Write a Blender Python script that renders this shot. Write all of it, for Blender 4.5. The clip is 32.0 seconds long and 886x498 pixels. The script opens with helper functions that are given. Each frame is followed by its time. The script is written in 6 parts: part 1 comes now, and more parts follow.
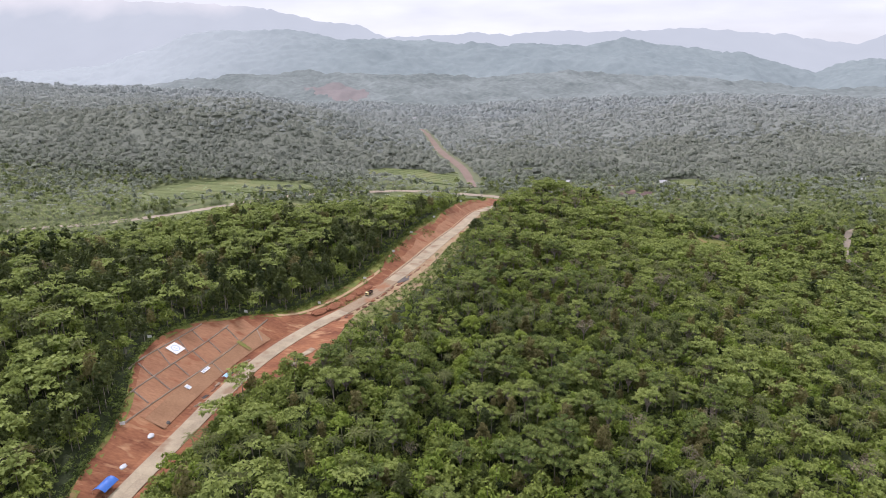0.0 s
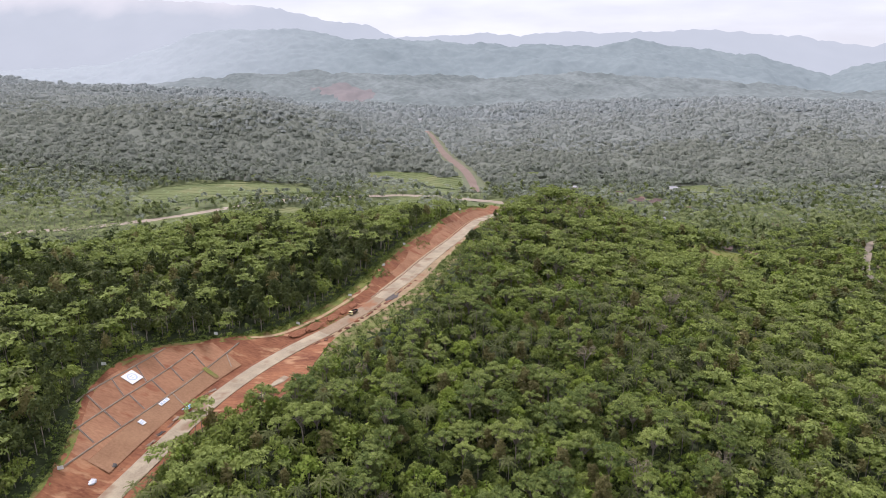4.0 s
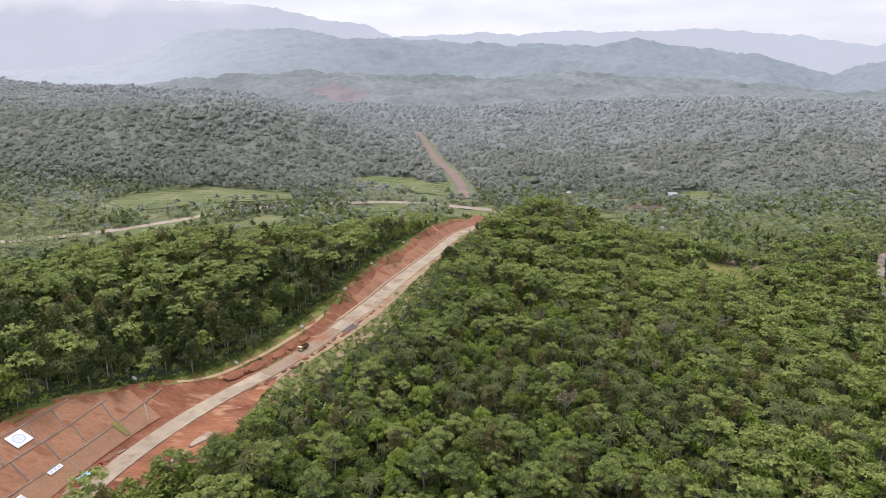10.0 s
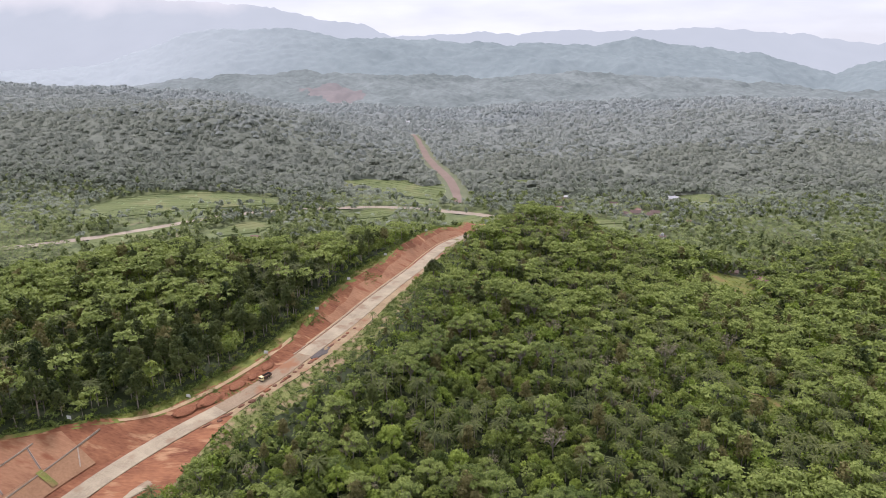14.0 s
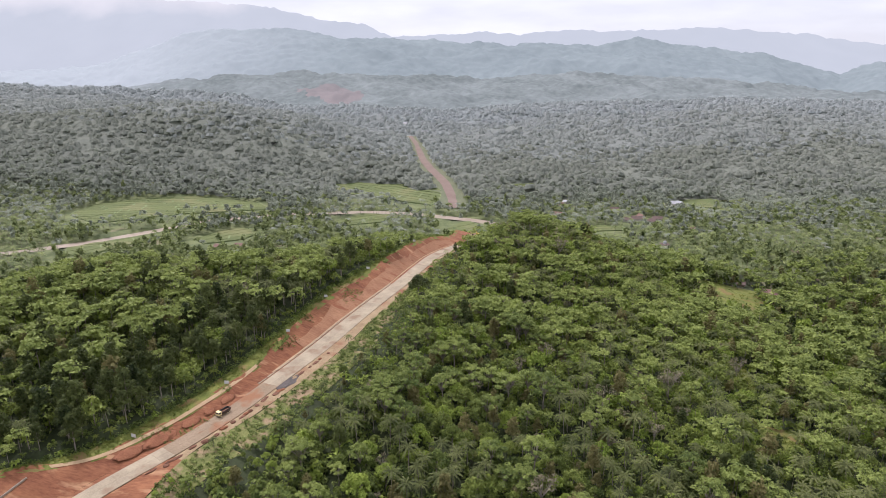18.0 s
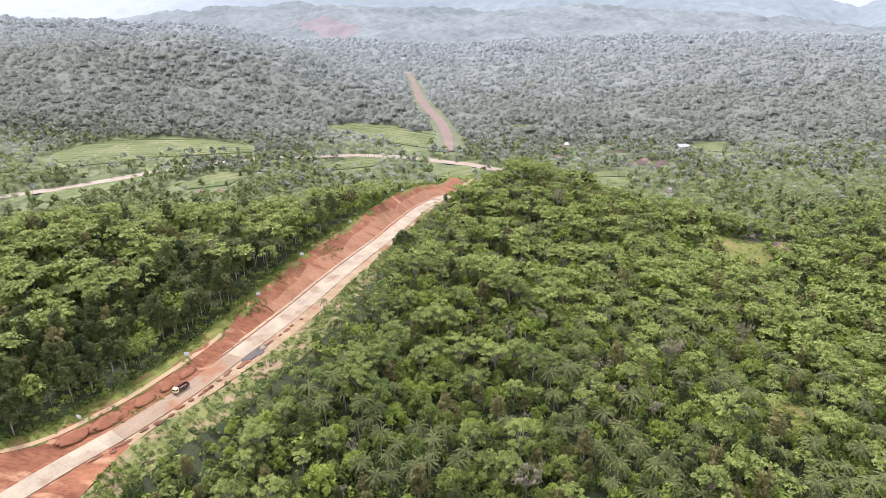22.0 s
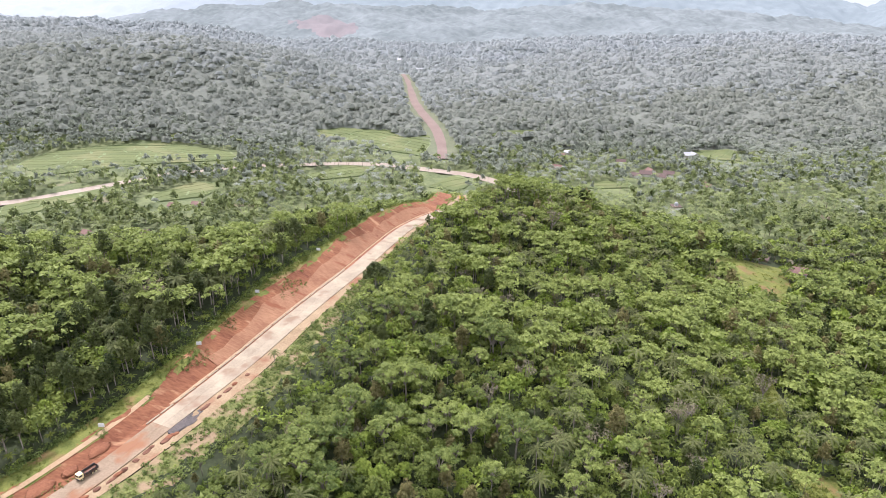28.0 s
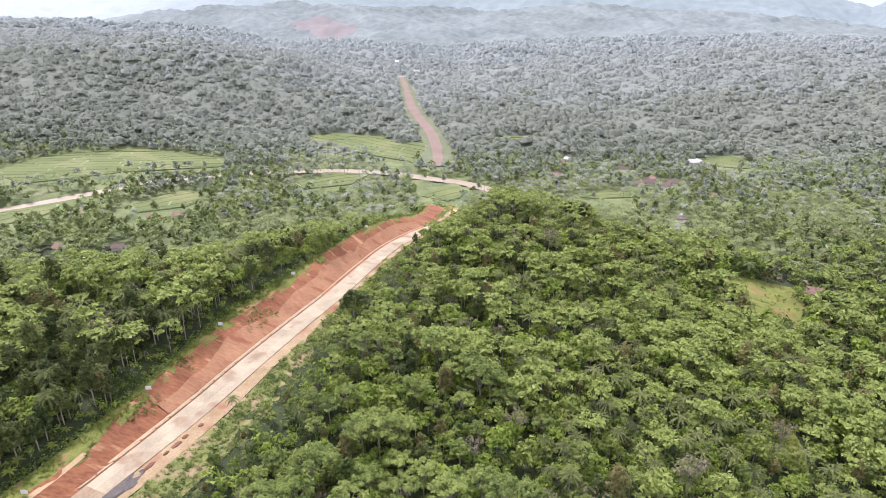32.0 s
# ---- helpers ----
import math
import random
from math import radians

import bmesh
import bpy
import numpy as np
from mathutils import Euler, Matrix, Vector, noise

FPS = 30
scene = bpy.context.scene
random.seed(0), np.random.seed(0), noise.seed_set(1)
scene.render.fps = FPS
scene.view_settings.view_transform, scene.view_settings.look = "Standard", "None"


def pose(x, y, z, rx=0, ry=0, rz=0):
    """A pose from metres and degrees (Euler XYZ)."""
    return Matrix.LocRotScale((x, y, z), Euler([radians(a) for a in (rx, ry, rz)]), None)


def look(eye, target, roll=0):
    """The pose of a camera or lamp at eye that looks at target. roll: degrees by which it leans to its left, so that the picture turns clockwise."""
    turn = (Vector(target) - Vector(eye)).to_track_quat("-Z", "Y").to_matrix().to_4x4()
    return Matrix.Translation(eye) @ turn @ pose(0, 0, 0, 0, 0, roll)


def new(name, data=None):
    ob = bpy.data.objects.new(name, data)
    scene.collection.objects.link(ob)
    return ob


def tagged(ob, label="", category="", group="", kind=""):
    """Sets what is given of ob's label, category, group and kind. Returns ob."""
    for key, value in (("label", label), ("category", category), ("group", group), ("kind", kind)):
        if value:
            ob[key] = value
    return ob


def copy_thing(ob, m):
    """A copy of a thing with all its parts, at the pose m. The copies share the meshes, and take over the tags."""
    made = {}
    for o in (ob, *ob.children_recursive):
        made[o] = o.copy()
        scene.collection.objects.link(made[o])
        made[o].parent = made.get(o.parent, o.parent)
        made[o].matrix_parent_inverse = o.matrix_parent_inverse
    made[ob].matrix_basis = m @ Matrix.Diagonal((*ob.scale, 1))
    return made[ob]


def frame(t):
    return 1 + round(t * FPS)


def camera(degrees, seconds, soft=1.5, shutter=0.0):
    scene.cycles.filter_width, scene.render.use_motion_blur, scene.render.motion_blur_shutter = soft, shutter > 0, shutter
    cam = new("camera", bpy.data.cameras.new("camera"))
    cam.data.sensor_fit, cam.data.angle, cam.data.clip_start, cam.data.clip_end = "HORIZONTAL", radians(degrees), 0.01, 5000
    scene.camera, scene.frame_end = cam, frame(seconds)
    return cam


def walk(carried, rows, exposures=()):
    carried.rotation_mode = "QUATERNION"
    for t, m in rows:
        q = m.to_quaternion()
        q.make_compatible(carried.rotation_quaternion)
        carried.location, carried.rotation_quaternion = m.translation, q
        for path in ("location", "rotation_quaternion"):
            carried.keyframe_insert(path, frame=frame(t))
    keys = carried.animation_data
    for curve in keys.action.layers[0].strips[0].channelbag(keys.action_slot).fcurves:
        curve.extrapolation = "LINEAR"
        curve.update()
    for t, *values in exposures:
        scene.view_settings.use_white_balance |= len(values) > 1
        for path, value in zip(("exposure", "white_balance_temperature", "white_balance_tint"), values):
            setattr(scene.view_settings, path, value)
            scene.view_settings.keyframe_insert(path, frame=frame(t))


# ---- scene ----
cam = camera(70.0, 32.0, soft=0.85)
METRES, EYE, TILT, LEAN, TURN = 260.0, 140.0, -16.8, 0.0, 0.0
ROWS = [
    (0.0, 0.0, 0.0, 0.0, 0.0, 0.0, -0.0),
    (0.5, 0.0031, 0.0144, 0.0043, 0.17, 0.02, -0.09),
    (1.0, 0.0074, 0.0286, 0.0089, 0.33, 0.02, -0.17),
    (1.5, 0.0117, 0.0428, 0.0135, 0.47, 0.01, -0.26),
    (2.0, 0.0168, 0.057, 0.0181, 0.62, 0.02, -0.36),
    (2.5, 0.0219, 0.0714, 0.0227, 0.72, 0.02, -0.44),
    (3.0, 0.0274, 0.0856, 0.0273, 0.74, 0.01, -0.5),
    (3.5, 0.0332, 0.0999, 0.0317, 0.76, 0.02, -0.56),
    (5.5, 0.0586, 0.158, 0.0494, 0.85, 0.03, -0.54),
    (6.0, 0.0643, 0.1729, 0.0542, 0.83, 0.04, -0.56),
    (6.5, 0.0705, 0.1878, 0.0584, 0.85, 0.05, -0.56),
    (7.0, 0.076, 0.2022, 0.0629, 0.85, 0.04, -0.57),
    (7.5, 0.082, 0.2167, 0.0671, 0.84, 0.03, -0.57),
    (8.0, 0.0879, 0.2312, 0.0714, 0.86, 0.02, -0.57),
    (8.5, 0.0937, 0.2457, 0.0756, 0.86, 0.02, -0.55),
    (9.0, 0.0997, 0.2601, 0.08, 0.87, 0.01, -0.54),
    (9.5, 0.1055, 0.2746, 0.0843, 0.87, 0.0, -0.56),
    (10.0, 0.1113, 0.2891, 0.0886, 0.87, -0.01, -0.56),
    (10.5, 0.1171, 0.3036, 0.093, 0.88, -0.01, -0.54),
    (11.0, 0.1228, 0.3181, 0.0974, 0.9, -0.03, -0.52),
    (11.5, 0.1282, 0.3326, 0.1017, 0.9, -0.03, -0.5),
    (12.0, 0.1337, 0.3471, 0.106, 0.92, -0.03, -0.47),
    (12.5, 0.1388, 0.3617, 0.1105, 0.92, -0.01, -0.47),
    (13.0, 0.1439, 0.3759, 0.1147, 0.94, -0.01, -0.44),
    (13.5, 0.1486, 0.3899, 0.1189, 0.95, -0.01, -0.41),
    (14.0, 0.1533, 0.404, 0.123, 0.96, -0.02, -0.42),
    (14.5, 0.1579, 0.418, 0.1271, 0.97, -0.03, -0.42),
    (16.5, 0.178, 0.4748, 0.1432, 1.13, -0.03, -0.43),
    (17.0, 0.1814, 0.4895, 0.1474, 1.12, -0.01, -0.44),
    (17.5, 0.1856, 0.5037, 0.1522, 1.15, -0.02, -0.47),
    (18.0, 0.1894, 0.5177, 0.1559, 1.15, 0.0, -0.48),
    (18.5, 0.1933, 0.5317, 0.1601, 1.17, 0.01, -0.5),
    (19.0, 0.197, 0.5455, 0.1646, 1.17, 0.01, -0.53),
    (19.5, 0.2012, 0.5598, 0.1672, 1.21, -0.9, -0.53),
    (20.0, 0.2051, 0.5744, 0.171, 1.25, -2.75, -0.55),
    (20.5, 0.209, 0.5889, 0.175, 1.28, -4.59, -0.58),
    (21.0, 0.2129, 0.6033, 0.1799, 1.32, -5.56, -0.62),
    (21.5, 0.2165, 0.6171, 0.1842, 1.34, -5.56, -0.65),
    (22.0, 0.22, 0.6311, 0.1884, 1.36, -5.56, -0.66),
    (22.5, 0.2236, 0.6453, 0.1928, 1.37, -5.58, -0.68),
    (23.0, 0.2271, 0.6595, 0.1973, 1.4, -5.61, -0.71),
    (23.5, 0.2306, 0.6737, 0.2017, 1.43, -5.62, -0.73),
    (24.0, 0.2342, 0.6879, 0.2063, 1.46, -5.63, -0.77),
    (24.5, 0.2378, 0.7022, 0.2106, 1.48, -5.64, -0.81),
    (25.0, 0.2415, 0.7164, 0.215, 1.5, -5.65, -0.82),
    (25.5, 0.2449, 0.7297, 0.2191, 1.53, -5.64, -0.84),
    (27.5, 0.2608, 0.7862, 0.2377, 1.64, -5.7, -0.83),
    (28.0, 0.2638, 0.8006, 0.2417, 1.63, -5.7, -0.84),
    (28.5, 0.2674, 0.8148, 0.246, 1.65, -5.68, -0.85),
    (29.0, 0.2711, 0.829, 0.2504, 1.69, -5.68, -0.85),
    (29.5, 0.2743, 0.8432, 0.2546, 1.7, -5.68, -0.87),
    (30.0, 0.2778, 0.8574, 0.259, 1.72, -5.68, -0.88),
    (30.5, 0.2811, 0.8717, 0.2634, 1.75, -5.68, -0.87),
    (31.0, 0.2844, 0.8857, 0.2678, 1.76, -5.69, -0.87),
    (31.5, 0.2875, 0.8998, 0.272, 1.78, -5.67, -0.88),
    (32.0, 0.2906, 0.9138, 0.2763, 1.82, -5.67, -0.88),
]
walk(cam, [(t, pose(0, 0, EYE, TILT, LEAN, TURN) @ pose(METRES * x, METRES * y, METRES * z, 90 + pitch, roll, yaw)) for t, x, y, z, yaw, pitch, roll in ROWS],
     exposures=[(0.0, 0.58, 5960, 29), (19.2, 0.58, 5960, 29), (20.0, 0.68, 5940, 29), (21.2, 1.21, 5860, 30), (32.0, 1.22, 5860, 30)])


# ---- world, sun ----
world = bpy.data.worlds.new("overcast_sky")
scene.world = world
world.use_nodes = True
wn, wl_ = world.node_tree.nodes, world.node_tree.links
wn.clear()
SUN_AZ, SUN_EL = radians(-40), radians(58)
w_out, w_bg = wn.new("ShaderNodeOutputWorld"), wn.new("ShaderNodeBackground")
w_sky = wn.new("ShaderNodeTexSky")
w_sky.sky_type, w_sky.sun_disc = "NISHITA", False
w_sky.sun_elevation, w_sky.sun_rotation = SUN_EL, SUN_AZ
w_co, w_map = wn.new("ShaderNodeTexCoord"), wn.new("ShaderNodeMapping")
w_map.inputs["Scale"].default_value = (3.0, 3.0, 14.0)
w_noise, w_ramp = wn.new("ShaderNodeTexNoise"), wn.new("ShaderNodeValToRGB")
w_noise.inputs["Scale"].default_value, w_noise.inputs["Detail"].default_value = 1.6, 6.0
w_ramp.color_ramp.elements[0].position, w_ramp.color_ramp.elements[1].position = 0.32, 0.68
w_ramp.color_ramp.elements[0].color = (5.25, 5.56, 5.25, 1)
w_ramp.color_ramp.elements[1].color = (6.52, 6.9, 6.5, 1)
w_mix = wn.new("ShaderNodeMix")
w_mix.data_type = "RGBA"
w_mix.inputs[0].default_value = 0.93
wl_.new(w_co.outputs["Generated"], w_map.inputs["Vector"])
wl_.new(w_map.outputs["Vector"], w_noise.inputs["Vector"])
wl_.new(w_noise.outputs["Fac"], w_ramp.inputs["Fac"])
wl_.new(w_sky.outputs["Color"], w_mix.inputs[6])
wl_.new(w_ramp.outputs["Color"], w_mix.inputs[7])
wl_.new(w_mix.outputs[2], w_bg.inputs["Color"])
# an overcast sky is brighter overhead than at the horizon
w_xyz, w_rise = wn.new("ShaderNodeSeparateXYZ"), wn.new("ShaderNodeMath")
wl_.new(w_co.outputs["Generated"], w_xyz.inputs[0])
w_rise.operation, w_rise.inputs[1].default_value, w_rise.inputs[2].default_value = "MULTIPLY_ADD", 0.042, 0.099
wl_.new(w_xyz.outputs["Z"], w_rise.inputs[0])
wl_.new(w_rise.outputs[0], w_bg.inputs["Strength"])
wl_.new(w_bg.outputs["Background"], w_out.inputs["Surface"])

sun = new("sun", bpy.data.lights.new("sun", "SUN"))
sun.data.energy, sun.data.angle, sun.data.color = 2.45, radians(10), (1.0, 0.95, 0.87)
SUN_FROM = Vector((math.sin(SUN_AZ) * math.cos(SUN_EL), math.cos(SUN_AZ) * math.cos(SUN_EL), math.sin(SUN_EL)))
sun.matrix_world = look(SUN_FROM * 400, (0, 0, 0))


# ---- materials ----
def material(name, low, high, scale=0.3, fine=4.0, rough=0.9, bump=0.0, third=None, third_at=0.62, third_scale=0.08,
             random_mix=0.0, island=0.0, translucent=0.0, sheen=0.0, spec=0.3, stretch=(1, 1, 1), coarse=1.0):
    """Two colours mixed by coarse and fine noise in world metres, a third one in large patches, with relief."""
    mat = bpy.data.materials.new(name)
    mat.use_nodes = True
    nt = mat.node_tree
    n, l = nt.nodes, nt.links
    bsdf = n["Principled BSDF"]
    geo = n.new("ShaderNodeNewGeometry")
    mp = n.new("ShaderNodeMapping")
    mp.inputs["Scale"].default_value = stretch
    l.new(geo.outputs["Position"], mp.inputs["Vector"])
    a, b = n.new("ShaderNodeTexNoise"), n.new("ShaderNodeTexNoise")
    for tex, sc in ((a, scale), (b, fine)):
        tex.inputs["Scale"].default_value, tex.inputs["Detail"].default_value = sc, 5.0
        l.new(mp.outputs["Vector"], tex.inputs["Vector"])
    add = n.new("ShaderNodeMath")
    add.operation = "ADD"
    swell = n.new("ShaderNodeMath")
    swell.operation, swell.inputs[1].default_value, swell.inputs[2].default_value = "MULTIPLY_ADD", coarse, 0.5 - 0.5 * coarse
    l.new(a.outputs["Fac"], swell.inputs[0])
    l.new(swell.outputs[0], add.inputs[0])
    l.new(b.outputs["Fac"], add.inputs[1])
    value = add.outputs[0]
    total, spread = 1.0, 0.34
    if island:
        m = n.new("ShaderNodeMath")
        m.operation, m.inputs[1].default_value = "MULTIPLY_ADD", island
        l.new(geo.outputs["Random Per Island"], m.inputs[0])
        l.new(value, m.inputs[2])
        value, total = m.outputs[0], total + island / 2
        spread += island * 0.35
    if random_mix:
        info = n.new("ShaderNodeObjectInfo")
        m = n.new("ShaderNodeMath")
        m.operation, m.inputs[1].default_value = "MULTIPLY_ADD", random_mix
        l.new(info.outputs["Random"], m.inputs[0])
        l.new(value, m.inputs[2])
        value, total = m.outputs[0], total + random_mix / 2
        spread += random_mix * 0.35
    rng = n.new("ShaderNodeMapRange")
    rng.inputs["From Min"].default_value, rng.inputs["From Max"].default_value = total - spread, total + spread
    l.new(value, rng.inputs["Value"])
    mix = n.new("ShaderNodeMix")
    mix.data_type = "RGBA"
    mix.inputs[6].default_value, mix.inputs[7].default_value = (*low, 1), (*high, 1)
    l.new(rng.outputs["Result"], mix.inputs[0])
    colour = mix.outputs[2]
    if third:
        c = n.new("ShaderNodeTexNoise")
        c.inputs["Scale"].default_value, c.inputs["Detail"].default_value = third_scale, 6.0
        l.new(mp.outputs["Vector"], c.inputs["Vector"])
        r3 = n.new("ShaderNodeMapRange")
        r3.inputs["From Min"].default_value, r3.inputs["From Max"].default_value = third_at - 0.05, third_at + 0.06
        l.new(c.outputs["Fac"], r3.inputs["Value"])
        mix3 = n.new("ShaderNodeMix")
        mix3.data_type = "RGBA"
        mix3.inputs[7].default_value = (*third, 1)
        l.new(r3.outputs["Result"], mix3.inputs[0])
        l.new(colour, mix3.inputs[6])
        colour = mix3.outputs[2]
    l.new(colour, bsdf.inputs["Base Color"])
    bsdf.inputs["Roughness"].default_value = rough
    bsdf.inputs["Specular IOR Level"].default_value = spec
    if sheen:
        bsdf.inputs["Sheen Weight"].default_value = sheen
    if bump:
        bp = n.new("ShaderNodeBump")
        bp.inputs["Strength"].default_value, bp.inputs["Distance"].default_value = bump, 0.3
        l.new(b.outputs["Fac"], bp.inputs["Height"])
        l.new(bp.outputs["Normal"], bsdf.inputs["Normal"])
    if translucent:
        tr, ms = n.new("ShaderNodeBsdfTranslucent"), n.new("ShaderNodeMixShader")
        l.new(colour, tr.inputs["Color"])
        ms.inputs[0].default_value = translucent
        l.new(bsdf.outputs[0], ms.inputs[1])
        l.new(tr.outputs[0], ms.inputs[2])
        l.new(ms.outputs[0], n["Material Output"].inputs["Surface"])
    return mat


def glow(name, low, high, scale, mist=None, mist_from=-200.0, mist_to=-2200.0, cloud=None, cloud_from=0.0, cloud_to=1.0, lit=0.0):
    """A far, plain backdrop that carries part of its own daylight (the rest, lit, is sun and sky on it). Haze is put
    into its glowing colour, which fades to mist towards the west and to cloud towards its top.
    """
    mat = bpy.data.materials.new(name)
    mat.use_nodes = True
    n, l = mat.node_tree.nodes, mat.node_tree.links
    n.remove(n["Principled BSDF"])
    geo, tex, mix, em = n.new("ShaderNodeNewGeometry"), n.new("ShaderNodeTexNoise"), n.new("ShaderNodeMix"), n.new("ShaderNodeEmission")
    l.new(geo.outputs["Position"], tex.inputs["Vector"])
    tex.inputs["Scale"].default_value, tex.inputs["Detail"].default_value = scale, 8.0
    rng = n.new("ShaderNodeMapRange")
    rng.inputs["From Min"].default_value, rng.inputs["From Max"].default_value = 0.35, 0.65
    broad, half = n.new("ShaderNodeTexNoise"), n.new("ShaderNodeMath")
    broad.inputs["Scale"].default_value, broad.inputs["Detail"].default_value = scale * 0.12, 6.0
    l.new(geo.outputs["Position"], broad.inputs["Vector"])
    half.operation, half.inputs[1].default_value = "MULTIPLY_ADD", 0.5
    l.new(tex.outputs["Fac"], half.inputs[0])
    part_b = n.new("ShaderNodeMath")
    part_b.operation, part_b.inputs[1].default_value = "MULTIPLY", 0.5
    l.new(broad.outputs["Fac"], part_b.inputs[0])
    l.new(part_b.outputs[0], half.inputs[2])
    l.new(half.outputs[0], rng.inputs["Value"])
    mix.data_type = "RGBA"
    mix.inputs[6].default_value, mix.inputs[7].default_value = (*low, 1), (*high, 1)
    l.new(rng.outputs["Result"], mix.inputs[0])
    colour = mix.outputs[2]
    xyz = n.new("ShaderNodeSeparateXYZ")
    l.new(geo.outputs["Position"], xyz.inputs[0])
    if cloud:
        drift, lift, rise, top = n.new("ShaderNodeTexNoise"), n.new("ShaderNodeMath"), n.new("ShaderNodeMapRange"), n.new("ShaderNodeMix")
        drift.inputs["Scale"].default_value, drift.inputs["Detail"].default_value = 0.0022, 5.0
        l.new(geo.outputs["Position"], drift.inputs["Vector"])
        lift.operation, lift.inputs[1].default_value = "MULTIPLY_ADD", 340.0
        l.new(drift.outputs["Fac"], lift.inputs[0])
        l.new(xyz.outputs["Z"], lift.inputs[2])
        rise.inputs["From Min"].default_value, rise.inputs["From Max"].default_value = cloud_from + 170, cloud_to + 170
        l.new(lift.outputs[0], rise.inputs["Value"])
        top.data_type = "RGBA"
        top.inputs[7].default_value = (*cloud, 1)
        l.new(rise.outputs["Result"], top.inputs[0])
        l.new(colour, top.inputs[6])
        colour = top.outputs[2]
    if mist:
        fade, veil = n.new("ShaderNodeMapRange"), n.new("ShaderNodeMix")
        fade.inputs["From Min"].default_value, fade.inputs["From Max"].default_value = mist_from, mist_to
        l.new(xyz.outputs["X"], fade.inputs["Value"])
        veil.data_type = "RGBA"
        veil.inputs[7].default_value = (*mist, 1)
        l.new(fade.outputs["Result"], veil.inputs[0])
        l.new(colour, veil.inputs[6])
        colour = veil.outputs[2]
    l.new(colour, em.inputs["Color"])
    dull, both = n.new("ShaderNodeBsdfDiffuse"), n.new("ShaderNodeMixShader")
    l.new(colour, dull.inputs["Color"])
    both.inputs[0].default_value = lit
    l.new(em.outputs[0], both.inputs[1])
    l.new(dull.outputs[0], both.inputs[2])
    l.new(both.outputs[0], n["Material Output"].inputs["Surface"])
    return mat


M_FLOOR = material("forest_floor", (0.018, 0.024, 0.009), (0.045, 0.06, 0.02), 0.05, 0.8, bump=0.5)
M_EARTH = material("red_earth", (0.128, 0.043, 0.019), (0.270, 0.116, 0.053), 0.10, 1.1, bump=0.8, third=(0.335, 0.185, 0.095), third_at=0.63, third_scale=0.24, stretch=(0.35, 1.0, 0.6), coarse=1.6)
M_CUT = material("trimmed_red_earth", (0.205, 0.093, 0.047), (0.318, 0.168, 0.088), 0.10, 1.2, bump=0.6, third=(0.200, 0.075, 0.034), third_at=0.60, third_scale=0.2, stretch=(0.35, 1.0, 0.6), coarse=1.4)
M_SOIL = material("pale_soil", (0.205, 0.140, 0.074), (0.335, 0.252, 0.145), 0.15, 1.4, bump=0.5, third=(0.21, 0.084, 0.043), third_at=0.62, third_scale=0.05)
M_CLOD = material("dug_earth", (0.162, 0.061, 0.029), (0.266, 0.113, 0.055), 0.4, 2.0, bump=0.8)
M_HEAP = material("dark_soil_heap", (0.10, 0.046, 0.028), (0.205, 0.10, 0.058), 0.5, 2.2, bump=0.8)
M_GRASS = material("verge_grass", (0.078, 0.100, 0.018), (0.182, 0.190, 0.040), 0.15, 1.5, bump=0.6, third=(0.19, 0.125, 0.05), third_at=0.58, third_scale=0.09)
M_BANK = material("scrubby_bank", (0.085, 0.105, 0.026), (0.200, 0.205, 0.065), 0.2, 1.5, bump=0.6, third=(0.27, 0.195, 0.11), third_at=0.54, third_scale=0.14)
M_CONC = material("pale_concrete", (0.235, 0.193, 0.130), (0.365, 0.310, 0.210), 0.16, 1.6, bump=0.1, third=(0.225, 0.155, 0.098), third_at=0.60, third_scale=0.10, random_mix=0.25, coarse=1.5)
M_LINE = material("grey_channel_concrete", (0.25, 0.200, 0.150), (0.40, 0.335, 0.26), 0.3, 2.0, bump=0.2)
M_FIELD = material("rice_paddy", (0.079, 0.102, 0.031), (0.125, 0.149, 0.048), 0.03, 0.3, bump=0.1, third=(0.150, 0.158, 0.061), third_at=0.57, third_scale=0.02, random_mix=0.5)
M_BUND = material("field_bund", (0.12, 0.16, 0.07), (0.2, 0.24, 0.1), 0.2, 1.0)
M_WATER = material("muddy_river", (0.25, 0.20, 0.145), (0.33, 0.27, 0.20), 0.05, 0.3, rough=0.5, spec=0.3)
M_BARK = material("pale_bark", (0.16, 0.13, 0.10), (0.34, 0.30, 0.25), 0.8, 4.0, bump=0.4)
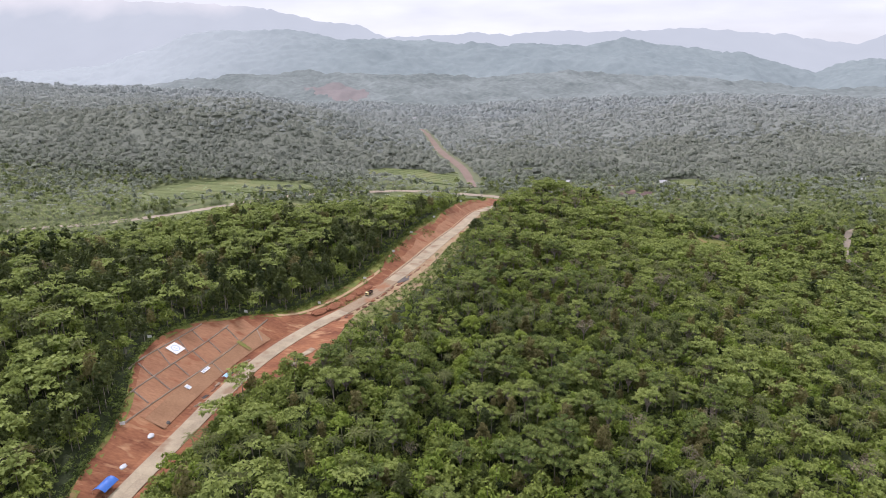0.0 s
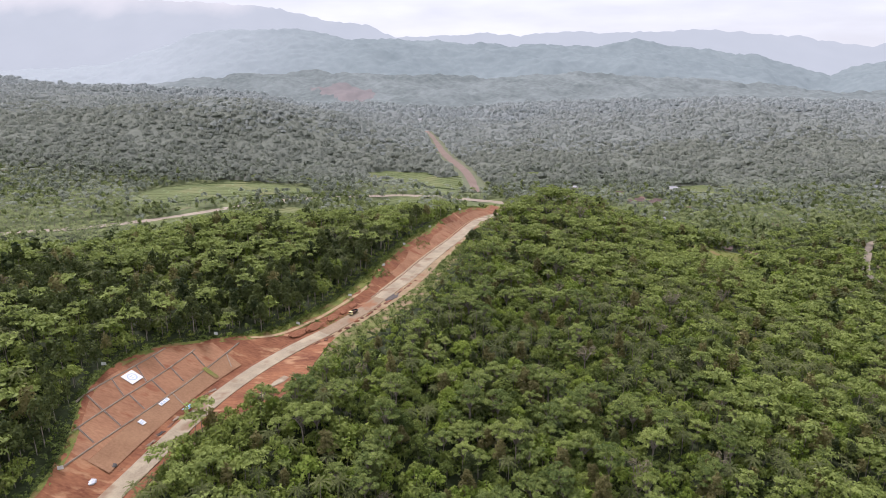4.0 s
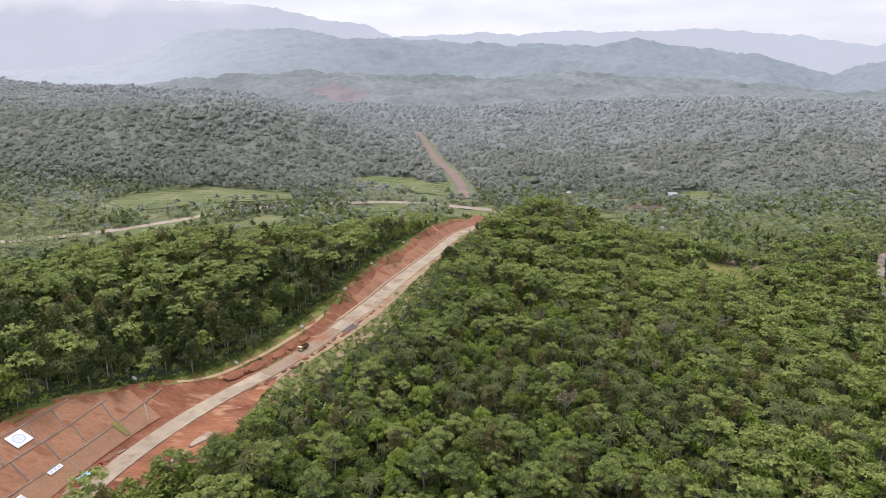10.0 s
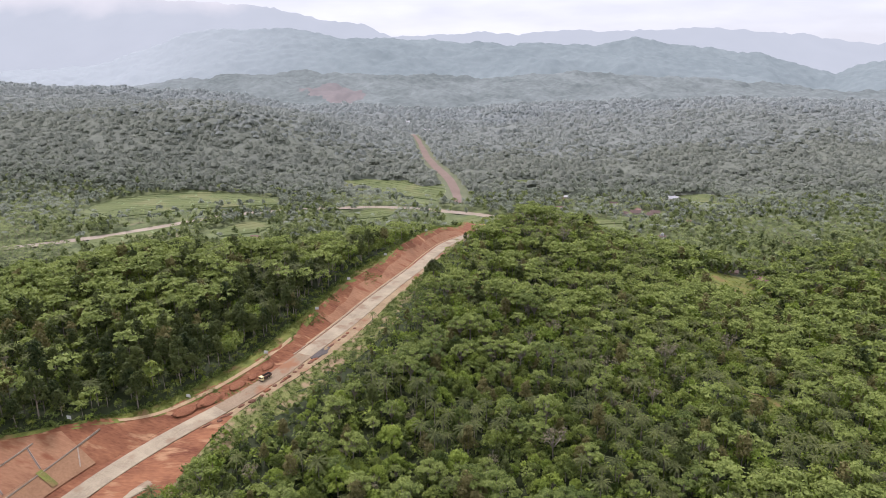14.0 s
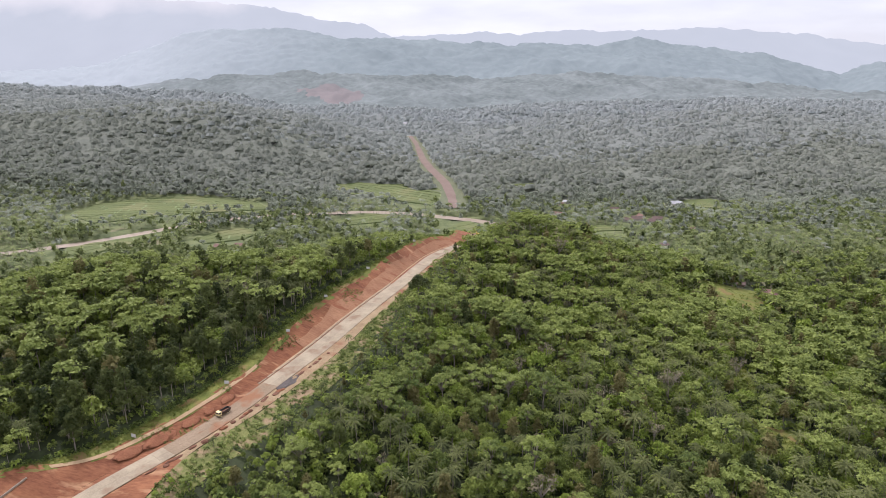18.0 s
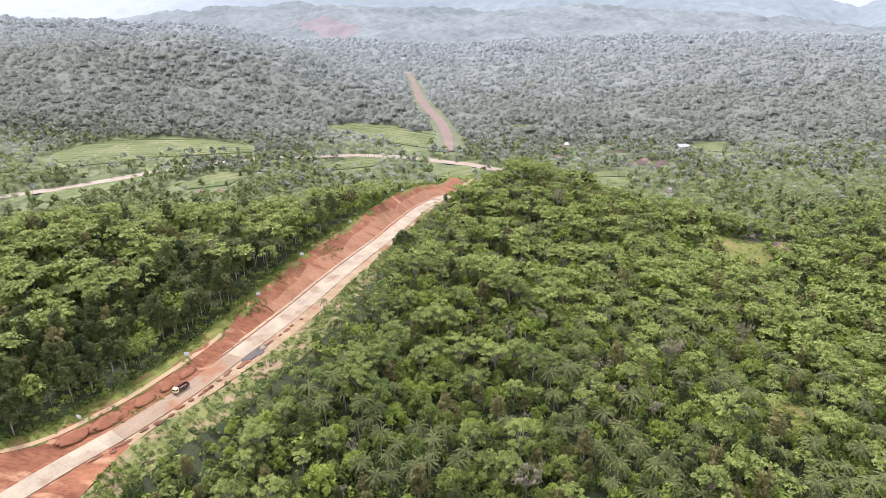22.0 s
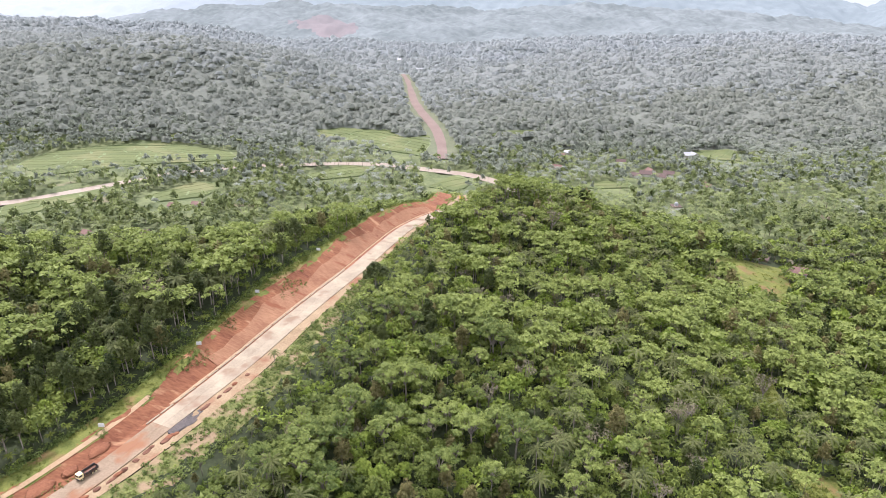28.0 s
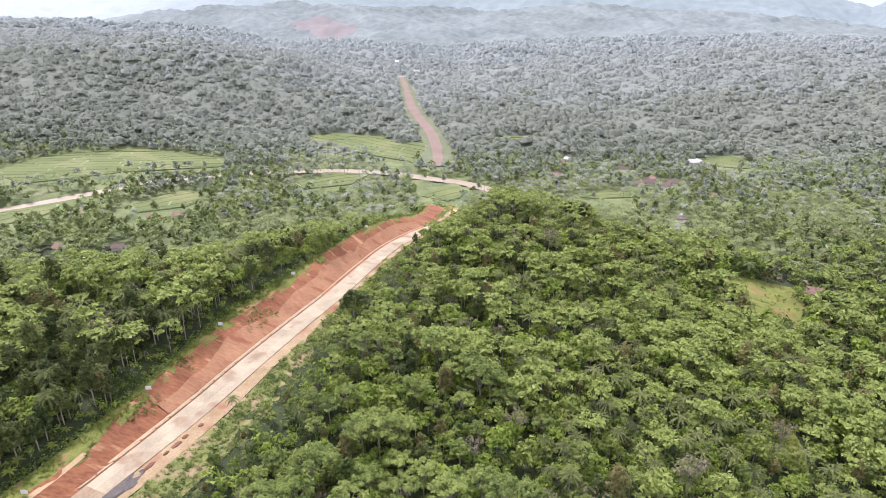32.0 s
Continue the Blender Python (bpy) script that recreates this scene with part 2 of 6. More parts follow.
M_LEAF = {
    "broadleaf": material("broad_leaves", (0.028, 0.052, 0.013), (0.240, 0.292, 0.062), 0.13, 1.0, rough=0.55, island=0.8, random_mix=0.9, translucent=0.34, spec=0.13, coarse=2.4, third=(0.211, 0.179, 0.089), third_at=0.70, third_scale=0.13),
    "feathery": material("feathery_leaves", (0.056, 0.092, 0.022), (0.300, 0.356, 0.092), 0.13, 1.0, rough=0.55, island=0.8, random_mix=0.9, translucent=0.34, spec=0.13, coarse=2.4),
    "dark": material("dark_leaves", (0.019, 0.034, 0.012), (0.142, 0.168, 0.050), 0.13, 1.0, rough=0.5, island=0.8, random_mix=0.9, translucent=0.34, spec=0.13, coarse=2.4),
    "palm": material("palm_leaflets", (0.040, 0.056, 0.018), (0.192, 0.210, 0.075), 0.13, 1.0, rough=0.55, island=0.8, random_mix=0.5, translucent=0.34, spec=0.1, coarse=2.2),
    "lime": material("young_leaves", (0.110, 0.169, 0.022), (0.328, 0.400, 0.075), 0.13, 1.0, rough=0.55, island=0.8, random_mix=0.5, translucent=0.34, spec=0.13, coarse=1.5),
    "olive": material("olive_leaves", (0.091, 0.086, 0.029), (0.248, 0.223, 0.087), 0.13, 1.0, rough=0.55, island=0.8, random_mix=0.6, translucent=0.34, spec=0.13, coarse=1.5),
    "dry": material("dry_leaves", (0.13, 0.12, 0.07), (0.28, 0.24, 0.15), 0.2, 1.0, rough=0.6, island=0.5, random_mix=0.3, translucent=0.3, spec=0.2),
}
M_BUSH = material("creepers", (0.052, 0.085, 0.019), (0.238, 0.290, 0.077), 0.12, 0.8, rough=0.55, island=0.8, translucent=0.34, spec=0.12, coarse=2.4)
# haze is put into the leaf colour: each farther band is paler
M_HILLTREES = [material("haze_paled_leaves", low, high, 0.03, 0.19, rough=0.9, island=0.3, translucent=0.5, spec=0.05, coarse=1.3) for low, high in (
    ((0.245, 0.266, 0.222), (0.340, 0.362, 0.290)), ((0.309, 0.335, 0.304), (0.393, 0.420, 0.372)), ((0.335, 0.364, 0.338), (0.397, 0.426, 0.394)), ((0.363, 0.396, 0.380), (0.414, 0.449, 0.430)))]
M_TUFT = material("long_grass", (0.085, 0.115, 0.019), (0.215, 0.235, 0.052), 0.15, 0.8, rough=0.7, island=0.7, translucent=0.3, spec=0.08, coarse=2.0)
# valley leaves with distance haze painted in, the second one most
M_GROVE = material("hazed_grove_leaves", (0.090, 0.120, 0.046), (0.290, 0.335, 0.122), 0.08, 0.4, rough=0.6, island=0.4, translucent=0.3, spec=0.2, coarse=2.2)
M_GROVE_HAZED = material("haze_greyed_leaves", (0.142, 0.164, 0.120), (0.345, 0.378, 0.275), 0.05, 0.3, rough=0.6, island=0.4, translucent=0.3, spec=0.25, coarse=1.8)
M_SCRUB = material("valley_scrub", (0.070, 0.092, 0.034), (0.165, 0.190, 0.076), 0.04, 0.4, bump=0.4, coarse=1.8, third=(0.21, 0.185, 0.105), third_at=0.68, third_scale=0.03)
# ground of the hills, its colour lightened to stand in for haze
M_HILL = material("haze_paled_scrub", (0.22, 0.24, 0.21), (0.28, 0.30, 0.262), 0.01, 0.15, bump=0.3)
M_TAN = material("tan_facing", (0.2, 0.105, 0.053), (0.29, 0.165, 0.088), 0.12, 1.2, bump=0.3)
M_SAND = material("tan_sandy_soil", (0.30, 0.20, 0.11), (0.42, 0.30, 0.17), 0.2, 1.5, bump=0.3)
M_BASE = material("dusty_road_base", (0.19, 0.138, 0.085), (0.285, 0.217, 0.14), 0.1, 1.6, bump=0.2, third=(0.24, 0.119, 0.06), third_at=0.6, third_scale=0.09)
M_MUD = material("wet_mud", (0.05, 0.045, 0.04), (0.12, 0.10, 0.085), 0.3, 2.0, rough=0.75, bump=0.5)
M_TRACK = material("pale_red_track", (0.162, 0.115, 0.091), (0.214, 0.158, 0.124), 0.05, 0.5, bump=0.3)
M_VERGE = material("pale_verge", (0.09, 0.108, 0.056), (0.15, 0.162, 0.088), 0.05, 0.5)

# ---- the lie of the land ----
# centre of the road: x, y, z, half width of the concrete, left cut (width, height), right shoulder width, grass verge width
ROAD = np.array([
    (-117, -700, -12, 4.2, 14, 3, 8, 4),
    (-119, -110, -12, 4.2, 14, 3, 8, 4),
    (-113.3, 190, -8, 4.2, 17, 4, 8, 1),
    (-105.7, 228, -6.8, 4.2, 27, 9, 8, 1),
    (-99.7, 257, -5.7, 4.2, 40, 16, 7, 1),
    (-92, 284, -4.6, 4.2, 40, 15, 24, 1),
    (-81.5, 308, -3.6, 4.3, 27, 9, 26, 2),
    (-69.5, 328, -2.7, 4.2, 16, 3.5, 17, 6),
    (-57, 346, -2.0, 4.2, 14, 3.0, 8, 7),
    (-44, 368, -1.0, 4.2, 14, 3.0, 9, 7),
    (-32.5, 395, -0.3, 4.2, 14, 3.5, 11, 7),
    (-16.8, 434, 0.8, 4.8, 19, 6.5, 11, 4),
    (-8, 460, 1.4, 4.8, 21, 7.0, 10, 4),
    (2, 488, 1.8, 4.6, 21, 7.0, 9, 6),
    (13, 521, 1.0, 4.6, 21, 7.0, 8, 5),
    (24, 561, -0.5, 4.6, 21, 8.0, 8, 3),
    (34, 597, -3.0, 4.4, 19, 8.0, 8, 3),
    (46, 625, -5.5, 4.2, 18, 7.0, 9, 3),
    (58, 648, -8.0, 4.0, 18, 4.0, 12, 3),
    (66, 690, -12.0, 4.0, 18, 2.0, 12, 3),
    (70, 790, -16.0, 4.0, 14, 2.0, 10, 3),
    (70, 2000, -16.0, 4.0, 14, 2.0, 10, 3),
], dtype=float)


def smooth(a, b, v):
    t = np.clip((v - a) / (b - a), 0, 1)
    return t * t * (3 - 2 * t)


def lattice(i, j, seed):
    v = np.sin(i * 127.1 + j * 311.7 + seed * 74.7) * 43758.5453
    return v - np.floor(v)


def vnoise(x, y, size, seed=0, octaves=3):
    """Smooth noise, -1 to 1, with hills of that size in metres."""
    total, amp, norm = 0.0, 1.0, 0.0
    for o in range(octaves):
        u, v = np.asarray(x) / size, np.asarray(y) / size
        i, j = np.floor(u), np.floor(v)
        fu, fv = u - i, v - j
        fu, fv = fu * fu * (3 - 2 * fu), fv * fv * (3 - 2 * fv)
        s = seed + o * 17
        n = (lattice(i, j, s) * (1 - fu) + lattice(i + 1, j, s) * fu) * (1 - fv) + (lattice(i, j + 1, s) * (1 - fu) + lattice(i + 1, j + 1, s) * fu) * fv
        total, norm = total + amp * (2 * n - 1), norm + amp
        amp, size = amp * 0.5, size * 0.5
    return total / norm


def smooth_line(table, step):
    """The table's columns as smooth curves over y."""
    y = table[:, 1]
    ys = np.arange(y[1], y[-2], step)
    m = np.gradient(table, y, axis=0)
    k = np.clip(np.searchsorted(y, ys, side="right") - 1, 0, len(y) - 2)
    h = (y[k + 1] - y[k])[:, None]
    t = ((ys - y[k]) / h[:, 0])[:, None]
    p0, p1, m0, m1 = table[k], table[k + 1], m[k] * h, m[k + 1] * h
    mid = (2 * t**3 - 3 * t**2 + 1) * p0 + (t**3 - 2 * t**2 + t) * m0 + (-2 * t**3 + 3 * t**2) * p1 + (t**3 - t**2) * m1
    low = np.minimum(p0, p1)[:, 3:]
    mid[:, 3:] = np.maximum(mid[:, 3:], low * 0.9)
    return np.vstack([table[:1], mid, table[-1:]])


LINE = smooth_line(ROAD, 2.0)
TANG = np.gradient(LINE[:, :2], axis=0)
TANG /= np.linalg.norm(TANG, axis=1)[:, None]
RIGHT = np.stack([TANG[:, 1], -TANG[:, 0]], 1)


def beside_road(x, y):
    """For each place: metres to the right of the road's centre, and the road's row there."""
    x, y = np.atleast_1d(x).astype(float).ravel(), np.atleast_1d(y).astype(float).ravel()
    d, row = np.empty(len(x)), np.empty((len(x), LINE.shape[1]))
    for a in range(0, len(x), 4000):
        s = slice(a, a + 4000)
        k = np.argmin((x[s, None] - LINE[None, :, 0]) ** 2 + (y[s, None] - LINE[None, :, 1]) ** 2, axis=1)
        row[s] = LINE[k]
        off = np.stack([x[s] - LINE[k, 0], y[s] - LINE[k, 1]], 1)
        along = (off * TANG[k]).sum(1)
        d[s] = (off * RIGHT[k]).sum(1)
        slope = np.gradient(LINE[:, 2], LINE[:, 1])[k]
        row[s, 2] = LINE[k, 2] + np.clip(along, -3, 3) * slope
    return d, row


def works_height(d, row):
    """Height of the earthworks across the road: cut slope, shoulders and road bed."""
    zr, hw, wl, hl, wr = row[:, 2], row[:, 3], row[:, 4], row[:, 5], row[:, 6]
    t = np.clip((-d - hw - 2.5) / np.maximum(wl - hw - 2.5, 1), 0, 1)
    z = zr - 0.25 + hl * t
    z = np.where(d > wr, zr - 0.25 - 0.16 * (d - wr), z)
    return z


RIVER = [(-760, 600), (-506, 707), (-415, 742), (-342, 790), (-284, 850), (-250, 886), (-190, 915), (-114, 931), (-65, 938), (-10, 932), (39, 911), (76, 897), (110, 868), (128, 830)]
STREAM = [(560, 745), (470, 708), (441, 663), (407, 613), (391, 566), (402, 530), (470, 440)]


def line_distance(x, y, line):
    x, y = np.ravel(np.asarray(x, float)), np.ravel(np.asarray(y, float))
    best = np.full(len(x), 1e9)
    for (ax, ay), (bx, by) in zip(line, line[1:]):
        vx, vy = bx - ax, by - ay
        t = np.clip(((x - ax) * vx + (y - ay) * vy) / (vx * vx + vy * vy), 0, 1)
        best = np.minimum(best, np.hypot(x - ax - t * vx, y - ay - t * vy))
    return best


def river_distance(x, y):
    return np.minimum(line_distance(x, y, RIVER), line_distance(x, y, STREAM) + 3)


def landscape(x, y):
    """Height of the land, without the dug road bed."""
    shape = np.shape(x)
    x, y = np.ravel(np.asarray(x, float)), np.ravel(np.asarray(y, float))
    d, row = beside_road(x, y)
    zr, wl, hl, wr = row[:, 2], row[:, 4], row[:, 5], row[:, 6]
    lumps = 3.0 * vnoise(x, y, 70, 3)
    out = np.maximum(-d - wl, 0)
    left = zr + hl + 10 * (1 - np.exp(-out / 60)) - 0.16 * np.maximum(out - 150, 0) + lumps * smooth(0, 40, out)
    out = np.maximum(d - wr, 0)
    right = zr - 0.25 - 0.16 * out + lumps * smooth(0, 40, out)
    knob = 21 * np.exp(-(((x - 122) / 75) ** 2 + ((y - 622) / 72) ** 2))
    ridge = np.where(d < 0, left, right + knob)
    floor = -50 + 0.8 * vnoise(x, y, 120, 5) - 3.5 * (1 - smooth(8, 13, river_distance(x, y)))
    a = np.interp(x, [-400, -250, -60, 0, 62, 200], [390, 430, 490, 545, 655, 640])
    b = np.interp(x, [-400, -250, -60, 0, 62, 200], [570, 600, 660, 705, 775, 765])
    z = ridge + (floor - ridge) * smooth(a, b, y)
    z = np.maximum(z, floor)
    foot = np.interp(x, [-700, -300, -60, 60, 400, 900], [900, 1010, 1110, 1000, 1060, 960])
    up = np.maximum(y - foot, 0)
    crest = np.interp(x / np.maximum(y, 400), [-0.72, -0.58, -0.43, -0.25, -0.07, 0.0, 0.10, 0.28, 0.46, 0.72], [66, 50, 36, 17, -6, -14, -4, 10, 16, 12])
    z = z + (crest + 50) * (1 - np.exp(-up / 450)) / (1 - np.exp(-1000 / 450))
    z = z + smooth(0, 120, up) * (52 * np.exp(-(((x + 400) / 210) ** 2 + ((y - 1330) / 150) ** 2)) + 24 * np.exp(-(((x - 520) / 200) ** 2 + ((y - 1480) / 130) ** 2)))
    z = z - 190 * smooth(2040, 2350, y)
    away = smooth(20, 160, np.abs(x - np.interp(y, [950, 1100, 1520], [46, 30, -52])))
    z = z + smooth(0, 500, up) * away * (22 * vnoise(x, y, 430, 8) + 16 * vnoise(x, y, 150, 9, 2))
    return z.reshape(shape)


def in_works(x, y, margin=0.0):
    d, row = beside_road(x, y)
    clear = 1.2 * margin + min(margin, 1) * np.interp(row[:, 1], [300, 345, 470, 520], [0, 12, 8, 3])
    return (d > -row[:, 4] - row[:, 7] - margin) & (d < row[:, 6] + clear) & (np.ravel(y) < 705)


def ground_height(x, y):
    shape = np.shape(x)
    x, y = np.ravel(np.asarray(x, float)), np.ravel(np.asarray(y, float))
    z = landscape(x, y)
    d, row = beside_road(x, y)
    near = (d > -row[:, 4] - row[:, 7] - 3) & (d < row[:, 6] + 6) & (y < 712)
    return np.where(near, np.minimum(z, works_height(d, row)) - 0.9, z).reshape(shape)


# ---- mesh helpers ----
def mesh_object(name, verts, faces, mat, parent=None, smooth_faces=False):
    me = bpy.data.meshes.new(name)
    verts, faces = np.asarray(verts, np.float32), np.asarray(faces, np.int32)
    k = faces.shape[1]
    me.vertices.add(len(verts))
    me.vertices.foreach_set("co", verts.ravel())
    me.loops.add(faces.size)
    me.loops.foreach_set("vertex_index", faces.ravel())
    me.polygons.add(len(faces))
    me.polygons.foreach_set("loop_start", np.arange(0, faces.size, k, dtype=np.int32))
    if smooth_faces:
        me.polygons.foreach_set("use_smooth", np.ones(len(faces), bool))
    me.update(calc_edges=True)
    me.materials.append(mat)
    ob = new(name, me)
    ob.parent = parent
    return ob


def grid_faces(rows, cols):
    i, j = np.meshgrid(np.arange(rows - 1), np.arange(cols - 1), indexing="ij")
    a = (i * cols + j).ravel()
    return np.stack([a, a + 1, a + cols + 1, a + cols], 1)


def part(name, bm, mat, parent, label=""):
    me = bpy.data.meshes.new(name)
    bm.to_mesh(me)
    bm.free()
    me.materials.append(mat)
    ob = new(name, me)
    ob.parent = parent
    if label:
        tagged(ob, label)
    return ob


# ---- ground ----
def steps(*runs):
    out = []
    for a, b, st in runs:
        out += list(np.arange(a, b, st))
    return np.array(out + [runs[-1][1]])


GX = steps((-4800, -1500, 150), (-1500, -600, 45), (-600, -200, 12), (-200, 200, 5), (200, 600, 12), (600, 1500, 45), (1500, 4800, 150))
GY = steps((-900, -120, 60), (-120, 120, 8), (120, 720, 5), (720, 1100, 12), (1100, 2700, 32), (2700, 4900, 150))
gx, gy = np.meshgrid(GX, GY)
gz = ground_height(gx, gy)
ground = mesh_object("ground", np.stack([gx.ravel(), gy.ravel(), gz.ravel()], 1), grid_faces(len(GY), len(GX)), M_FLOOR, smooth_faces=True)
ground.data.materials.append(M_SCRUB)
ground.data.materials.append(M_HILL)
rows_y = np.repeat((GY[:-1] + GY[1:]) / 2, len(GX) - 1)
# the last slot, beyond y 1190, is the ground with haze painted in
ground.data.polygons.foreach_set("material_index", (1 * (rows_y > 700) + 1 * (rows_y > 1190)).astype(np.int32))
tagged(ground, "wooded hills and valley floor of dark soil and undergrowth", "ground", kind="structure")


# ---- backdrop ranges ----
def range_surface(u, t, y0, crest, seed, foot, depth, relief):
    """A place on a range: u is x / y from the eye, t climbs from its foot (0) to its crest (1)."""
    yy = y0 - depth * (1 - t)
    x = u * yy
    top = 140 + np.interp(u, crest[:, 0], crest[:, 1]) * y0
    z = foot + (top - foot) * t ** 1.15
    z = z + relief * vnoise(x, yy, 460, seed, 4) * (1 - t) * t * 2.6
    z = z + (13 * vnoise(x, yy, 80, seed + 3, 2) + 8 * vnoise(x, yy, 24, seed + 5, 2)) * smooth(0, 0.2, t)
    return np.stack([x, yy, z], -1)


def far_range(name, label, y0, crest, mat, seed, foot=-60, depth=900, relief=90, fine=1.0, bare=None):
    us, ts = np.linspace(-1.15, 1.15, int(420 * fine)), np.linspace(0, 1, int(44 * fine))
    u, t = np.meshgrid(us, ts)
    v = range_surface(u, t, y0, crest, seed, foot, depth, relief).reshape(-1, 3)
    back = np.stack([us * (y0 + 150), 0 * us + y0 + 150, 0 * us + foot], 1)
    v, f = np.concatenate([v, back]), grid_faces(len(ts) + 1, len(us))
    if bare is not None:
        fu, ft = np.meshgrid((us[:-1] + us[1:]) / 2, np.r_[(ts[:-1] + ts[1:]) / 2, 2.0])
        open_soil = bare(fu.ravel(), ft.ravel())
        patch = f[open_soil]
        used, inverse = np.unique(patch, return_inverse=True)
        tagged(mesh_object("backdrop_earth_scar", v[used], inverse.reshape(patch.shape), M_SCAR, smooth_faces=True), "haze-paled red bare earth scar on the far wooded hill", "bare earth", kind="structure")
        f = f[~open_soil]
    return tagged(mesh_object(name, v, f, mat, smooth_faces=False), label, "mountain", kind="structure")


def scar_on_hill(u, t):
    """The bare patch: broad above, a ragged tongue below."""
    half = np.interp(t, [0.30, 0.42, 0.56, 0.74], [0.010, 0.020, 0.042, 0.034]) * (1 + 0.55 * vnoise(u * 400, t * 60, 7, 3))
    return (t > 0.30) & (t < 0.74 + 0.05 * vnoise(u * 300, t * 0, 8, 6)) & (np.abs(u + 0.168 - 0.03 * (0.74 - t) / 0.44) < half)


def crest_of(points):
    return np.array([((px - 784) / 1120, (103 - py) / 1085) for px, py in points])


CREST_HILLS = crest_of([(-500, 150), (0, 139), (120, 151), (250, 152), (400, 132), (560, 124), (700, 130), (850, 134), (1000, 124), (1150, 130), (1300, 138), (1450, 152), (1568, 150), (2000, 150)])
CREST_NEAR = crest_of([(-500, 130), (0, 128), (130, 122), (220, 112), (330, 75), (400, 58), (470, 62), (520, 57), (600, 72), (700, 74), (760, 76), (880, 84), (950, 79), (1010, 84),
                       (1060, 78), (1085, 70), (1130, 79), (1230, 91), (1300, 96), (1380, 116), (1420, 124), (1480, 108), (1568, 101), (2000, 90)])
CREST_FAR = crest_of([(-500, 20), (0, 12), (250, 14), (430, 22), (500, 30), (560, 42), (640, 52), (690, 72), (730, 70), (830, 64), (900, 67), (970, 59), (1050, 63), (1200, 57),
                      (1350, 66), (1480, 82), (1568, 52), (2000, 30)])
# glowing range colours with the haze of the distance mixed in
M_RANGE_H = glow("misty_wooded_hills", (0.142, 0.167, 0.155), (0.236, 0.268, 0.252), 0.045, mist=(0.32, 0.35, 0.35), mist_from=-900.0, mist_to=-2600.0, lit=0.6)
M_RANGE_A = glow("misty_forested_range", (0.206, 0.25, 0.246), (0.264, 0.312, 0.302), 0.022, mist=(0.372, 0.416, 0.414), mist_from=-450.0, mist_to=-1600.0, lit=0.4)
M_RANGE_B = glow("hazed_far_range", (0.386, 0.430, 0.424), (0.412, 0.456, 0.448), 0.004, cloud=(0.57, 0.58, 0.54), cloud_from=400.0, cloud_to=570.0)
# red earth greyed by painted haze, half of it glowing
M_SCAR = glow("hazed_red_earth", (0.205, 0.195, 0.184), (0.258, 0.232, 0.217), 0.03, lit=0.5)
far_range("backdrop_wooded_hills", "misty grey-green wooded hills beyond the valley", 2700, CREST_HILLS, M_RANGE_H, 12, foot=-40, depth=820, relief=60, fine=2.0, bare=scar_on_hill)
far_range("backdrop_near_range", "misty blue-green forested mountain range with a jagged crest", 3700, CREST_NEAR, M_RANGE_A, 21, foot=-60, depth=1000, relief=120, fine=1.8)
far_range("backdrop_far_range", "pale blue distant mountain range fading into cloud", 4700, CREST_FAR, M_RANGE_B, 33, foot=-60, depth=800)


# ---- road and earthworks ----
def strip(name, label, y0, y1, edge_a, edge_b, cols, mat, lift=0.0, rough_z=0.15, size=3.0, kind="structure", seed=1, category="earth bank", gully=0.0):
    """A ribbon of ground along the road between two distances from its centre."""
    k = np.where((LINE[:, 1] >= y0) & (LINE[:, 1] <= y1))[0]
    rows = LINE[k]
    t = np.linspace(0, 1, cols)
    a, b = edge_a(rows), edge_b(rows)
    d = a[:, None] + (b - a)[:, None] * t[None]
    x = rows[:, 0, None] + RIGHT[k, 0, None] * d
    y = rows[:, 1, None] + RIGHT[k, 1, None] * d
    rep = np.repeat(rows, cols, axis=0)
    z = works_height(d.ravel(), rep) + lift
    z = z + rough_z * vnoise(x.ravel(), y.ravel(), size, seed)
    z = z - gully * np.abs(vnoise(x.ravel() * 0.12, y.ravel(), 5.0, seed + 40, 2)) * np.tile(np.sin(np.pi * t), len(k))
    ob = mesh_object(name, np.stack([x.ravel(), y.ravel(), z], 1), grid_faces(len(k), cols), mat, smooth_faces=True)
    return tagged(ob, label, category, kind=kind)


Y0, Y1 = -106, 700
strip("cut_slope", "bare red-brown earth cutting beside the unfinished road", Y0, Y1, lambda r: -r[:, 4] + 2.2 * vnoise(r[:, 1], r[:, 0] * 0, 13, 83), lambda r: -r[:, 3] - 2.4, 26, M_EARTH, rough_z=0.3, size=6, gully=0.55)
strip("cut_facing", "paler trimmed foot of the long red cutting", 425, 640, lambda r: -r[:, 3] - 2.6 - (r[:, 4] - r[:, 3]) * (0.42 + 0.30 * vnoise(r[:, 1], r[:, 0] * 0, 26, 81)), lambda r: -r[:, 3] - 2.5, 14, M_CUT, lift=0.28, rough_z=0.25, size=5, gully=0.3)
strip("grass_verge", "bright green grass verge between cutting and trees", Y0, Y1, lambda r: -r[:, 4] - r[:, 7], lambda r: -r[:, 4] + 2.4, 9, M_GRASS, lift=-0.12, rough_z=0.3, size=3, category="grass")
strip("left_shoulder", "narrow red earth shoulder and ditch beside the road", Y0, Y1, lambda r: -r[:, 3] - 2.4, lambda r: -r[:, 3], 5, M_EARTH, rough_z=0.1)
strip("red_shoulder", "bare red earth shoulder below the road", Y0, 345, lambda r: r[:, 3], lambda r: r[:, 6], 12, M_EARTH, rough_z=0.3)
strip("right_shoulder", "pale trampled soil shoulder beside the road", 344, Y1, lambda r: r[:, 3], lambda r: r[:, 6], 12, M_SOIL, rough_z=0.25)
